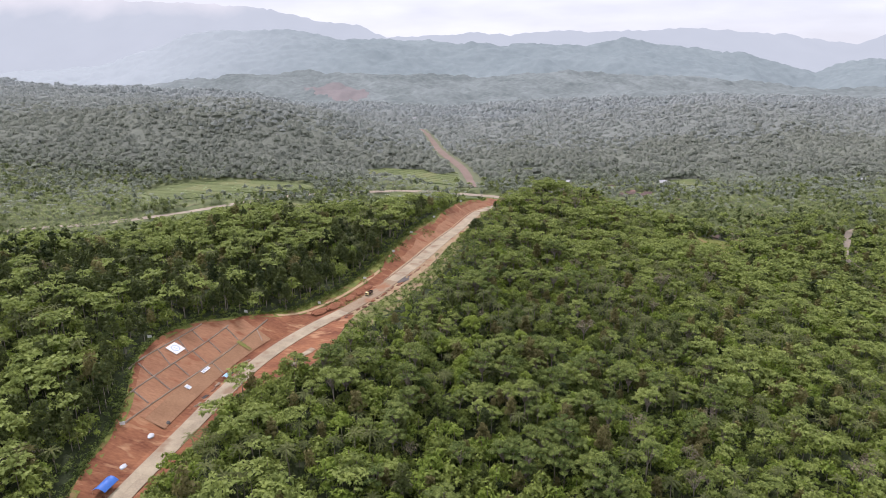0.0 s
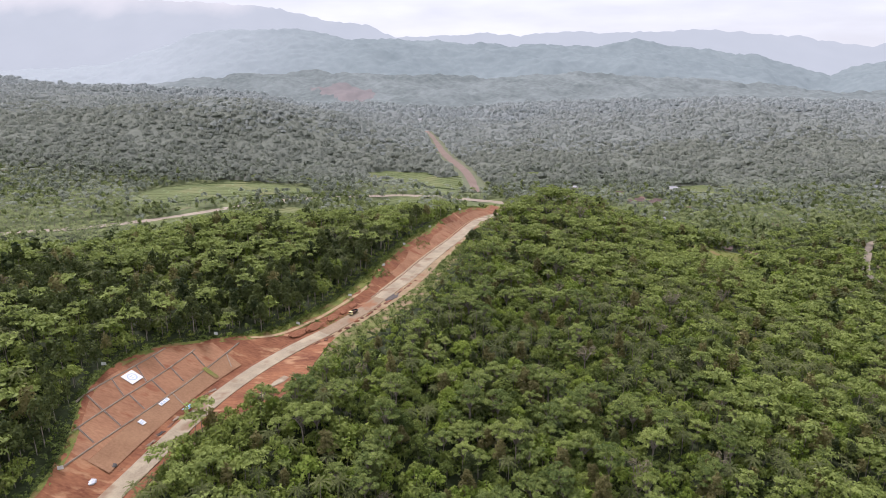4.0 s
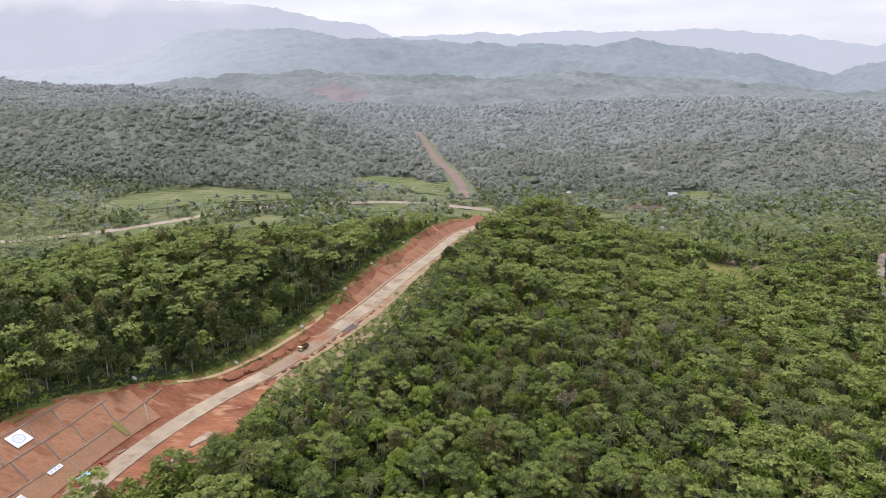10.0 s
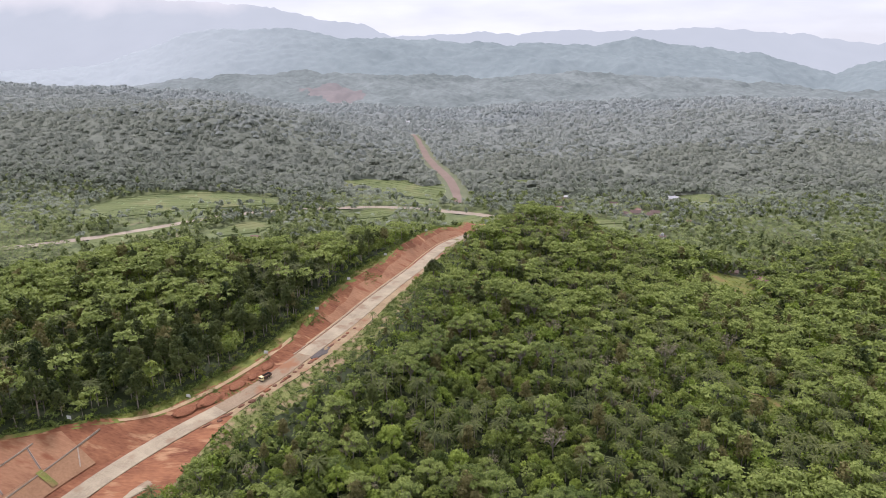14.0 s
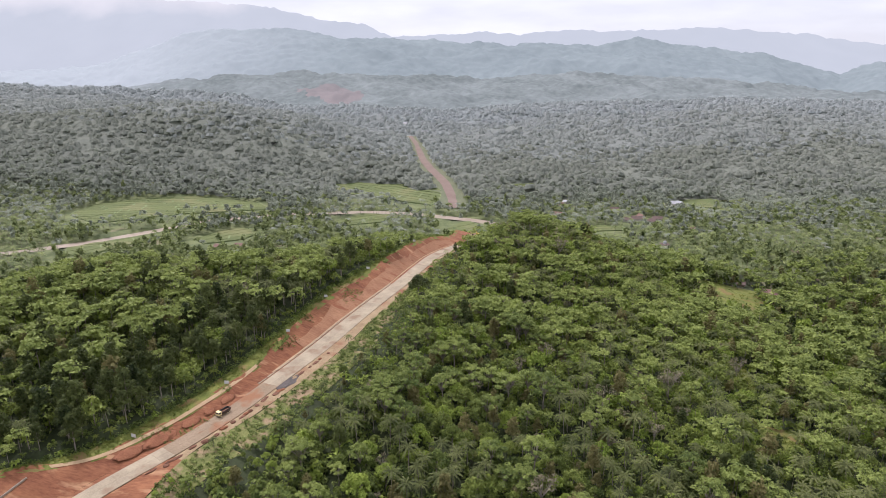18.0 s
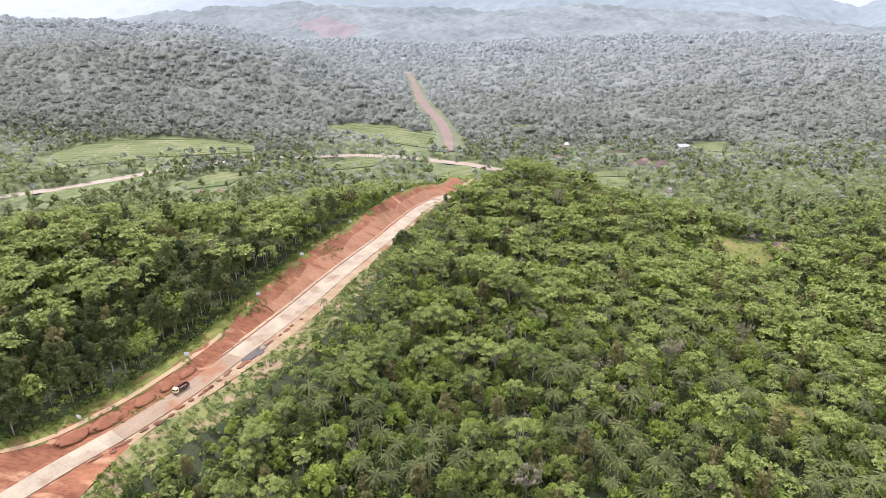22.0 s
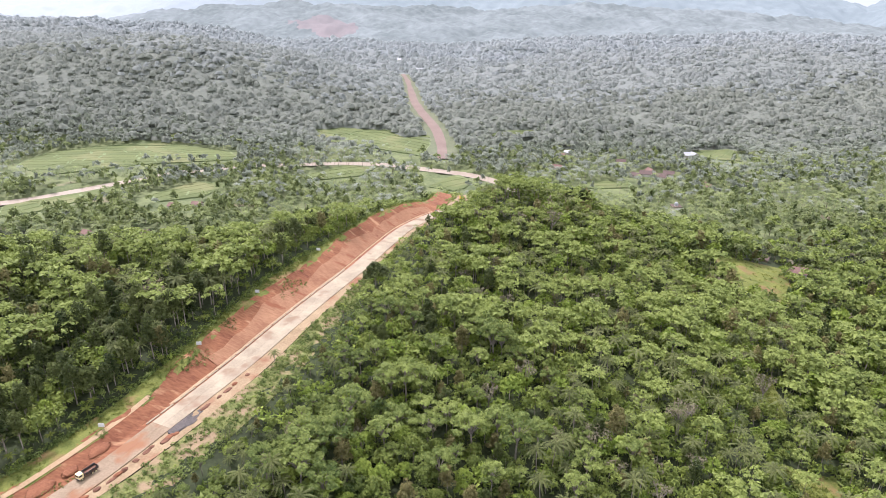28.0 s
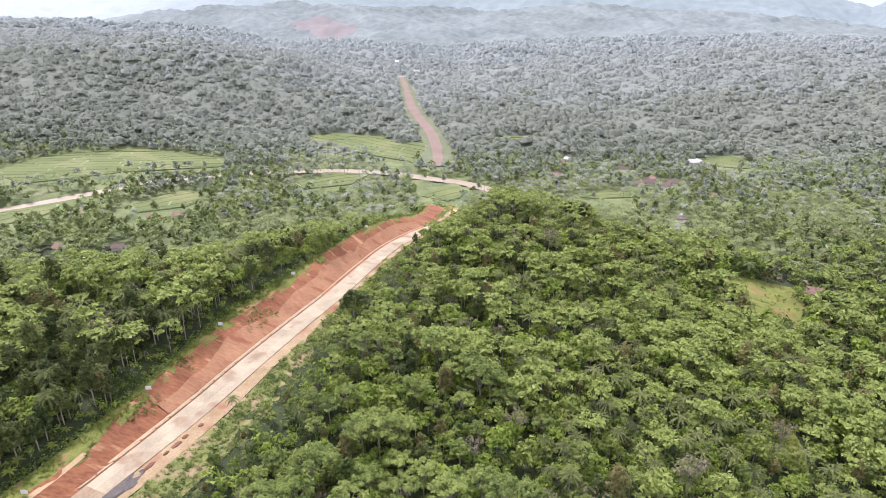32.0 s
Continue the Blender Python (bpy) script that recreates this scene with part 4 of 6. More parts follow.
tturn = tree_rng.uniform(0, 2 * math.pi, len(tx))
reach = np.hypot(tx - 30, (ty - 330) * 0.8)
for key, (shape, n, size, name, label, group) in KINDS.items():
    mine = np.where(tkind == key)[0]
    mine = mine[np.argsort(reach[mine])]
    own_count = 90 if key in ("lime", "olive", "dry") else 230
    own, rest = mine[:own_count], mine[own_count:]
    variants = []
    for i in range(5):
        (lvv, lff), (wvv, wff) = shape(np.random.default_rng(100 + i), n, size)
        root = new(name)
        tagged(root, label, "tree", group)
        mesh_object("crown", lvv, lff, M_LEAF[key], root)
        mesh_object("trunk", wvv, wff, M_BARK, root)
        variants.append(root)
    for i, k in enumerate(own):
        m = pose(tx[k], ty[k], tz[k], 0, 0, math.degrees(tturn[k])) @ Matrix.Diagonal((tscale[k], tscale[k], tscale[k] * (0.9 + 0.2 * ((k * 7) % 10) / 10), 1))
        if i < len(variants):
            variants[i].matrix_basis = m
        else:
            v = variants[i % len(variants)]
            keep = v.scale.copy()
            v.scale = (1, 1, 1)
            copy_thing(v, m)
            v.scale = keep
    for far, frac, grown in ((False, 0.19, 1.8), (True, 0.06, 3.3)):
        sel = rest[(reach[rest] > 270) == far]
        if len(sel):
            nn = (14 if not far else 10) if key == "palm" else int(n * frac)
            sz = size * (1.2 if key == "palm" else grown)
            shapes = [(shape(np.random.default_rng(200 + i), nn, sz)[0], stem) for i in range(5)]
            grow("forest", {"broadleaf": "dense green broadleaf forest canopy on the hillside", "feathery": "light green feathery canopy in the hillside forest", "dark": "dark green plantation canopy on the ridge",
                            "palm": "scattered coconut palms within the hillside forest", "lime": "bright lime-green trees within the hillside forest", "olive": "olive-brown trees within the hillside forest", "dry": "pale half-bare trees within the hillside forest"}[key],
                 M_LEAF[key], shapes, tx[sel], ty[sel], tz[sel], tscale[sel], tturn[sel], "forest")

# forest below and behind the start
bx, by = [], []
for yy in np.arange(-90, 420, 7.5):
    row = np.arange(-330, 330, 8.5)
    row = row[np.abs(row) > (0.74 * yy + 40 if yy > 150 else -1)]
    bx.append(row + tree_rng.uniform(-3.5, 3.5, len(row)))
    by.append(yy + tree_rng.uniform(-3.5, 3.5, len(row)))
bx, by = np.concatenate(bx), np.concatenate(by)
ok = free_ground(bx, by, 2.0)
bx, by = bx[ok], by[ok]
for key, sel in (("broadleaf", np.arange(len(bx)) % 2 == 0), ("dark", np.arange(len(bx)) % 4 == 1), ("feathery", np.arange(len(bx)) % 4 == 3)):
    shape = KINDS[key][0]
    grow("forest", "dense green forest canopy below the ridge", M_LEAF[key], [(shape(np.random.default_rng(600 + i), 40, 3.1)[0], stem) for i in range(4)],
         bx[sel], by[sel], ground_height(bx[sel], by[sel]), tree_rng.uniform(0.7, 1.2, sel.sum()), tree_rng.uniform(0, 6.28, sel.sum()), "forest")

# undergrowth between the trees and along the clearings
ux, uy = scatter(160, 660, 3.6, 0.0)
ud, urow = beside_road(ux, uy)
edge = (ud > -urow[:, 4] - urow[:, 7] - 9) & (ud < urow[:, 6] + 15)
bank = edge & (ud > 0) & (uy > 330) & (uy < 480)
roll = tree_rng.uniform(0, 1, len(ux))
keep = np.where(bank, roll < 0.3, edge | (roll < 0.46))
ux, uy, bank, edge, roll = ux[keep], uy[keep], bank[keep], edge[keep], roll[keep]
usize = np.where(bank, tree_rng.uniform(0.2, 0.5, len(ux)), np.where(edge, tree_rng.uniform(0.5, 1.2, len(ux)), tree_rng.triangular(0.9, 1.5, 2.5, len(ux))))
shade = tree_rng.uniform(0, 1, len(ux)) + 0.5 * vnoise(ux, uy, 30, 95)
for mat, text, sel in ((M_BUSH, "low green shrubs and creepers under the forest edge", shade < 0.5), (M_LEAF["lime"], "bright green shrubs filling the forest", (shade >= 0.5) & (shade < 0.72)),
                       (M_LEAF["broadleaf"], "deep green shrubs and saplings filling the forest", shade >= 0.72)):
    grow("undergrowth", text, mat, [bush_shape(np.random.default_rng(300 + i), 36, 0.68) for i in range(5)],
         ux[sel], uy[sel], ground_height(ux[sel], uy[sel]), usize[sel], tree_rng.uniform(0, 6.28, sel.sum()), "shrubs")

wx, wy = [], []
for yy in np.arange(330, 560, 0.35):
    k = int(np.argmin(np.abs(LINE[:, 1] - yy)))
    dd = -LINE[k, 4] + tree_rng.uniform(0.1, 1, 4) ** 1.6 * 10
    wx += list(LINE[k, 0] + RIGHT[k, 0] * dd)
    wy += list(LINE[k, 1] + RIGHT[k, 1] * dd)
wx, wy = np.array(wx), np.array(wy)
wx, wy = wx + tree_rng.uniform(-1, 1, len(wx)), wy + tree_rng.uniform(-1, 1, len(wx))
patch = vnoise(wx, wy, 11, 61) > 0.20
wx, wy = wx[patch], wy[patch]
wd, wrow = beside_road(wx, wy)
grow("slope_weeds", "low green weeds in patches on the red cutting", M_BUSH, [bush_shape(np.random.default_rng(340 + i), 34, 0.5) for i in range(3)],
     wx, wy, works_height(wd, wrow) - 0.25, tree_rng.uniform(0.2, 0.42, len(wx)), tree_rng.uniform(0, 6.28, len(wx)), "weeds")
gx_, gy_ = [], []
for yy in np.arange(180, 690, 0.8):
    k = int(np.argmin(np.abs(LINE[:, 1] - yy)))
    for dd in (-LINE[k, 4] - LINE[k, 7] - tree_rng.uniform(-1.5, 3, 2)).tolist() + (LINE[k, 6] + tree_rng.uniform(0.5, np.interp(LINE[k, 1], [300, 345, 470, 520], [8, 15, 12, 8]), 5)).tolist():
        gx_.append(LINE[k, 0] + RIGHT[k, 0] * dd)
        gy_.append(LINE[k, 1] + RIGHT[k, 1] * dd)
gx_, gy_ = np.array(gx_), np.array(gy_)
tuft_y = tree_rng.uniform(310, 690, 2600)
tuft_k = np.argmin(np.abs(LINE[None, :, 1] - tuft_y[:, None]), axis=1)
tuft_d = -LINE[tuft_k, 4] - tree_rng.uniform(0, 1, 2600) * LINE[tuft_k, 7]
tuft_x, tuft_y = LINE[tuft_k, 0] + RIGHT[tuft_k, 0] * tuft_d + tree_rng.uniform(-1, 1, 2600), LINE[tuft_k, 1] + RIGHT[tuft_k, 1] * tuft_d + tree_rng.uniform(-1, 1, 2600)
some = vnoise(tuft_x, tuft_y, 9, 71) > -0.15
tuft_x, tuft_y = tuft_x[some], tuft_y[some]
tuft_d, tuft_row = beside_road(tuft_x, tuft_y)
grow("grass_tufts", "long bright green grass in tufts on the verge", M_TUFT, [bush_shape(np.random.default_rng(360 + i), 22, 0.7) for i in range(3)],
     tuft_x, tuft_y, works_height(tuft_d, tuft_row) - 0.1, tree_rng.uniform(0.16, 0.36, len(tuft_x)), tree_rng.uniform(0, 6.28, len(tuft_x)), "grass")
gd, grow_row = beside_road(gx_, gy_)
grow("verge_scrub", "tufts of grass and low scrub along both road edges", M_BUSH, [bush_shape(np.random.default_rng(350 + i), 18, 0.8) for i in range(3)],
     gx_, gy_, works_height(gd, grow_row) - 0.3, tree_rng.uniform(0.3, 0.75, len(gx_)), tree_rng.uniform(0, 6.28, len(gx_)), "scrub")

# rough growth on the clearings
cr = np.random.default_rng(17)
rx, ry = np.concatenate([[cr.uniform(min(p[i] for p in poly), max(p[i] for p in poly), 420) for i in (0, 1)] for poly in CLEARINGS.values()], axis=1)
on = np.any([inside(rx, ry, poly) for poly in CLEARINGS.values()], axis=0) & (vnoise(rx, ry, 12, 62) > -0.25)
rx, ry = rx[on], ry[on]
grow("clearing_scrub", "tufts of rough grass and low shrubs on the clearings", M_TUFT, [bush_shape(np.random.default_rng(370 + i), 26, 0.6) for i in range(3)],
     rx, ry, landscape(rx, ry) + 0.3, cr.uniform(0.2, 0.8, len(rx)) ** 1.5, cr.uniform(0, 6.28, len(rx)), "scrub")

# valley groves
vx, vy = scatter(480, 1140, 7.6, 0.0, reach=0.72)
vz = landscape(vx, vy)
low = (tree_rng.uniform(0, 1, len(vx)) > smooth(1010, 1140, vy)) & (((vz <= -38) & ((vx < 40) | (tree_rng.uniform(0, 1, len(vx)) < smooth(600, 760, vy)))) | (vy > 750))
vx, vy, vz = vx[low], vy[low], vz[low]
open_side = np.zeros(len(vx), bool)
for poly in FIELDS.values():
    for ahead in (8, 18, 28, 38):
        open_side |= inside(vx, vy + ahead, poly)
for ahead in (14, 22, 30, 38):
    open_side |= (line_distance(vx, vy + ahead, RIVER) < 10) & ((np.abs(vx - 62) < 48) | ((vx < -290) & (vx > -380)))
some = ~open_side | (tree_rng.uniform(0, 1, len(vx)) < 0.22)
vx, vy, vz = vx[some], vy[some], vz[some]
thin = (vnoise(vx, vy, 75, 41) > np.where(vx > 60, -0.7, -0.58)) | (tree_rng.uniform(0, 1, len(vx)) < 0.06)
vx, vy, vz = vx[thin], vy[thin], vz[thin]
pp = vnoise(vx, vy, 80, 43) + tree_rng.uniform(-0.5, 0.5, len(vx)) > -0.02
# farther trees more often take the haze-greyed leaf colour
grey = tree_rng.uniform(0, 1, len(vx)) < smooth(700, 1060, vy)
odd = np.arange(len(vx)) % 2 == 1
for mask, mat, tone in ((~grey, M_GROVE, "green"), (grey, M_GROVE_HAZED, "grey-green")):
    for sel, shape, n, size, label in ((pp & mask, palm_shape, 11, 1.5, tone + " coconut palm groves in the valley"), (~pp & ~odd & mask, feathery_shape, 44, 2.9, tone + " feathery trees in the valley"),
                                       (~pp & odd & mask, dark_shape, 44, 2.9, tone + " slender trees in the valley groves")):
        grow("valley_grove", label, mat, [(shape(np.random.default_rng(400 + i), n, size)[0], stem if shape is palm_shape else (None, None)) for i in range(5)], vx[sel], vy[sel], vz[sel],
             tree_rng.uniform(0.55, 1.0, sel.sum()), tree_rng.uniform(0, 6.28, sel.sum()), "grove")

# hill woods
def hill_crown(rng, flat):
    """A whole far crown: a lumpy dome of foliage with a few sprays standing out of it."""
    h = rng.uniform(7.5, 11)
    deep = 4.4 - 1.8 * flat
    p = rng.uniform(0, 6.28, 3)
    v = [(rng.uniform(-0.8, 0.8), rng.uniform(-0.8, 0.8), h - 1.8)]
    for r, drop in ((2.2, 0.15), (3.8, 1.0)):
        for i in range(6):
            t = i * 2 * math.pi / 6 + p[0] + r * 0.2
            q = r * (1 + 0.18 * math.sin(2 * t + p[1]) + 0.16 * math.sin(3 * t + p[2]))
            v.append((q * math.cos(t), q * math.sin(t), h - 1.8 - deep * drop + rng.uniform(-0.6, 0.6)))
    f = [(0, 1 + i, 1 + (i + 1) % 6) for i in range(6)]
    for i in range(6):
        j = (i + 1) % 6
        f += [(1 + i, 7 + i, 7 + j), (1 + i, 7 + j, 1 + j)]
    lobes = [(0, 0, h - 2.4, 2.8, 2.2 - 0.7 * flat)]
    for i in range(5):
        t = i * 1.26 + rng.uniform(-0.3, 0.3)
        lobes.append((2.6 * math.cos(t), 2.6 * math.sin(t), h - 3.0 + rng.uniform(-1.0, 0.6), rng.uniform(1.5, 2.0), 1.6 - 0.7 * flat))
    lv, lf = leaf_cloud(rng, lobes, 7, 2.0, lift=2.4, hollow=0.85, low=-0.1, toss=0.35)
    return np.concatenate([np.array(v), lv]), np.concatenate([np.array(f), lf + len(v)])


# which haze tone the hill leaves take, by distance, with a noisy border
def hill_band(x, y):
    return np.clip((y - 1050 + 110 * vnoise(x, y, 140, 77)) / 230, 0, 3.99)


# closed canopy under the single crowns: an added haze-coloured sheet that hides shaded gaps
cx, cy = np.meshgrid(np.arange(-1500, 1501, 6.4), np.arange(1000, 2062, 6.4))
closed = free_ground(cx.ravel(), cy.ravel()).reshape(cx.shape) & (np.abs(cx) < 0.75 * cy + 30)
shut = closed.astype(float)
for _ in range(2):
    shut = np.minimum(shut, (shut + np.roll(shut, 1, 0) + np.roll(shut, -1, 0) + np.roll(shut, 1, 1) + np.roll(shut, -1, 1)) / 5)
cz = landscape(cx, cy) - 1.5 + shut * smooth(1000, 1060, cy) * (7.4 + 2.8 * vnoise(cx, cy, 15, 88, 2) + 1.6 * vnoise(cx, cy, 60, 89, 1) + tree_rng.uniform(-0.9, 0.9, cx.shape))
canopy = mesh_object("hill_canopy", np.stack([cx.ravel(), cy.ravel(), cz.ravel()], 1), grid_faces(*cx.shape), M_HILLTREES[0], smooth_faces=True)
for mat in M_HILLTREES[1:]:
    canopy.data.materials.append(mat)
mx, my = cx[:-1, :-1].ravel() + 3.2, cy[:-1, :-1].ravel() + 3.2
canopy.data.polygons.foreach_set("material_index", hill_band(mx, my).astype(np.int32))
tagged(canopy, "closed haze-coloured treetops filling the gaps on the wooded hills", "woodland", kind="stuff")

for y0, y1, step in ((1000, 1600, 8.6), (1600, 2060, 11.8)):
    hx, hy = scatter(y0, y1, step, 0.0, reach=0.72)
    settled = tree_rng.uniform(0, 1, len(hx)) < smooth(985, 1060, hy)
    hx, hy = hx[settled], hy[settled]
    hz = landscape(hx, hy)
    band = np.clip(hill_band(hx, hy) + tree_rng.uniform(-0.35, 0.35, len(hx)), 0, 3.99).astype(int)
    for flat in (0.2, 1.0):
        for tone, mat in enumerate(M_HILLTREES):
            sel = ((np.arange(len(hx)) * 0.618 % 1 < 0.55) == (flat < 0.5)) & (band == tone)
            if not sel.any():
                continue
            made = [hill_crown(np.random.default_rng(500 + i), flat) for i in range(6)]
            grow("hill_woods", ("haze-coloured grey-green woodland at the foot of the hills", "haze-coloured grey-green woodland on the near hills", "haze-coloured grey-green woodland on the middle hills", "pale haze-coloured woodland on the far hills")[tone], mat,
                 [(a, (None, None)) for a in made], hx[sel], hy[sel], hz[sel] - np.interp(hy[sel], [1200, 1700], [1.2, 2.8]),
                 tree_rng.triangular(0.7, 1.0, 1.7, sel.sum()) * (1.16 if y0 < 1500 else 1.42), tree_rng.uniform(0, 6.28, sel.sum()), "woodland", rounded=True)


# ---- things along the road ----
def station(y, d, lift=0.0):
    """A place on the works: at that y of the centre line, d metres to its right."""
    k = int(np.argmin(np.abs(LINE[:, 1] - y)))
    row = LINE[k]
    p = row[:2] + RIGHT[k] * d
    z = works_height(np.array([d]), row[None])[0]
    if not -row[4] - row[7] < d < row[6] + 7:
        z = landscape(p[:1], p[1:])[0]
    heading = math.degrees(math.atan2(TANG[k, 1], TANG[k, 0])) - 90
    return p[0], p[1], z + lift, heading


def slope_at(y, d):
    k = int(np.argmin(np.abs(LINE[:, 1] - y)))
    row = LINE[k][None]
    return math.degrees(math.atan((works_height(np.array([d - 1]), row)[0] - works_height(np.array([d + 1]), row)[0]) / 2))


def box(bm, x0, y0, z0, x1, y1, z1, bevel=0.0):
    m = bmesh.ops.create_cube(bm, size=1, matrix=Matrix.LocRotScale(((x0 + x1) / 2, (y0 + y1) / 2, (z0 + z1) / 2), None, (abs(x1 - x0), abs(y1 - y0), abs(z1 - z0))))
    if bevel:
        es = list({e for v in m["verts"] for e in v.link_edges})
        bmesh.ops.bevel(bm, geom=es, offset=bevel, segments=2, affect="EDGES", profile=0.6)
    return bm


def boxed(name, mat, parent, *dims, bevel=0.0, label=""):
    return part(name, box(bmesh.new(), *dims, bevel=bevel), mat, parent, label)


def rod(bm, a, b, r, sides=8):
    a, b = Vector(a), Vector(b)
    q = (b - a).to_track_quat("Z", "Y")
    bmesh.ops.create_cone(bm, cap_ends=True, segments=sides, radius1=r, radius2=r, depth=(b - a).length, matrix=Matrix.LocRotScale((a + b) / 2, q, None))
    return bm


def plain(name, colour, rough=0.6, metal=0.0, spread=0.12):
    low, high = [c * (1 - spread) for c in colour], [min(1, c * (1 + spread)) for c in colour]
    mat = material(name, low, high, 0.6, 4.0, rough=rough, bump=0.05)
    mat.node_tree.nodes["Principled BSDF"].inputs["Metallic"].default_value = metal
    return mat


P_WHITE = plain("white_paint", (0.62, 0.62, 0.60))
P_YELLOW = plain("yellow_paint", (0.70, 0.47, 0.08), 0.45)
P_CREAM = plain("cream_yellow_cab", (0.72, 0.60, 0.30), 0.4)
P_DARK = plain("dark_steel", (0.06, 0.055, 0.05), 0.6, 0.3)
P_RUST = plain("rusty_steel", (0.22, 0.11, 0.07), 0.7, 0.2)
P_RUBBER = plain("tyre_rubber", (0.03, 0.03, 0.03), 0.85)
P_GLASS = plain("dark_glass", (0.03, 0.04, 0.05), 0.08)
P_BLUE = plain("blue_tarpaulin", (0.04, 0.13, 0.42), 0.45)
P_SKY = plain("light_blue_tarpaulin", (0.28, 0.50, 0.68), 0.5)
P_WOOD = plain("grey_timber", (0.28, 0.21, 0.15), 0.8)
P_RED = plain("red_paint", (0.45, 0.06, 0.05), 0.5)
P_SHEET = plain("grey_plastic_sheet", (0.50, 0.52, 0.54), 0.35, 0.0, 0.3)
P_TILE = plain("red_roof_tiles", (0.19, 0.115, 0.09), 0.8, 0.0, 0.25)
P_TIN = plain("pale_tin_roof", (0.37, 0.375, 0.38), 0.55, 0.0, 0.15)
P_BROWN = plain("brown_tiles_and_drain_shade", (0.115, 0.08, 0.066), 0.8, 0.0, 0.25)
P_WALL = plain("weathered_plaster", (0.60, 0.57, 0.50), 0.8, 0.0, 0.15)
P_BLUEGREY = plain("blue_grey_emblem", (0.35, 0.42, 0.50), 0.6)


def mound(name, label, y, d, long, wide, high, mat, seed, category="earth mound", group="earth mounds along the road", lift=0.0):
    """A lumpy heap that lies along the road."""
    x, yy, z, head = station(y, d)
    bm = bmesh.new()
    bmesh.ops.create_icosphere(bm, subdivisions=3, radius=1)
    for v in bm.verts:
        q = v.co * 2.2 + Vector((seed * 3.1, seed * 1.7, 0))
        k = 1 + 0.26 * noise.noise(q) + 0.12 * noise.noise(q * 3) + 0.04 * noise.noise(q * 8)
        v.co = Vector((v.co.x * wide / 2 * k, v.co.y * long / 2 * k, max(v.co.z, -0.15) * high * k * (0.7 + 0.5 * noise.noise(q * 1.3))))
    me = bpy.data.meshes.new(name)
    bm.to_mesh(me)
    bm.free()
    me.materials.append(mat)
    me.polygons.foreach_set("use_smooth", [True] * len(me.polygons))
    ob = new(name, me)
    ob.matrix_basis = pose(x, yy, z - 0.05 + lift, 0, slope_at(y, d), head)
    return tagged(ob, label, category, group)


for i, (y, d, long, wide, high) in enumerate([(336, -9.6, 11, 5.0, 0.55), (347, -8.6, 14, 5.6, 0.65), (359, -8.4, 9, 4.4, 0.5), (366, -8.0, 5, 3.2, 0.45), (377, -8.4, 8, 3.4, 0.4)]):
    mound("earth_mound", "long low heap of freshly dug dark red earth", y, d, long, wide, high, M_CLOD, i, lift=0.3)
heap_rng = random.Random(8)
heap_y = 337.0
while heap_y < 428:
    if not (394 < heap_y < 402):
        mound("earth_mound", "small clodded heap of red-brown soil on the road shoulder", heap_y, 5.9 + heap_rng.uniform(-0.7, 0.9) + (0.9 if heap_y > 385 else 0), heap_rng.uniform(2.0, 4.8), heap_rng.uniform(1.2, 2.3),
              heap_rng.uniform(0.5, 1.05), M_HEAP if heap_rng.random() < 0.7 else M_CLOD, 20 + int(heap_y * 3) % 97, group="soil heaps on the shoulder")
    heap_y += heap_rng.uniform(1.6, 4.6) if heap_y < 400 else heap_rng.uniform(3, 8)
mound("wet_mud", "flat spread of dark wet mud on the shoulder", 398, 5.6, 15, 6.5, 0.4, M_MUD, 44, "mud", "mud")
mound("rubble_patch", "pale broken spoil spread below the road", 305, 17, 17, 4.2, 0.4, M_CONC, 47, "rubble", "spoil")
mound("rubble_patch", "pale broken spoil spread below the road", 290, 17, 9, 3.4, 0.35, M_CONC, 48, "rubble", "spoil")

strip("tan_ditch", "narrow tan earth ditch above the road", 318, 400, lambda r: -r[:, 4] + 0.4, lambda r: -r[:, 4] + 1.9, 3, M_SAND, lift=0.12, rough_z=0.05)
strip("roadside_drain", "narrow tan drainage ditch at the foot of the cutting", 400, 640, lambda r: -r[:, 3] - 2.6, lambda r: -r[:, 3] - 1.7, 3, M_SAND, lift=0.10, rough_z=0.05)
strip("terrace_facing", "trimmed brown earth terraces between the drains", 226, 304, lambda r: np.maximum(-38.2, -r[:, 4] + 2.5), lambda r: -17.3 + 0 * r[:, 0], 16, M_CUT, lift=0.16, rough_z=0.14, size=4)
strip("lower_facing", "trimmed tan facing at the foot of the slope", 226, 304, lambda r: -17.2 + 0 * r[:, 0], lambda r: -r[:, 3] - 4.5, 8, M_TAN, lift=0.22, rough_z=0.1)


def edge_beam(y0, y1, offset):
    """A low concrete kerb of lengths set end to end."""
    root = new("kerb")
    tagged(root, "low pale concrete kerb along the road edge", "kerb", kind="structure")
    y = y0
    while y < y1:
        k = int(np.argmin(np.abs(LINE[:, 1] - y)))
        x, yy, z, head = station(y, -LINE[k, 3] - offset)
        b = boxed("kerb_length", M_CONC, root, -0.3, -2.9, -0.1, 0.3, 2.9, 0.32, bevel=0.04)
        b.matrix_basis = pose(x, yy, z, 0, 0, head)
        y += 6.0 * TANG[k, 1]
    return root


edge_beam(394, 520, 1.1)


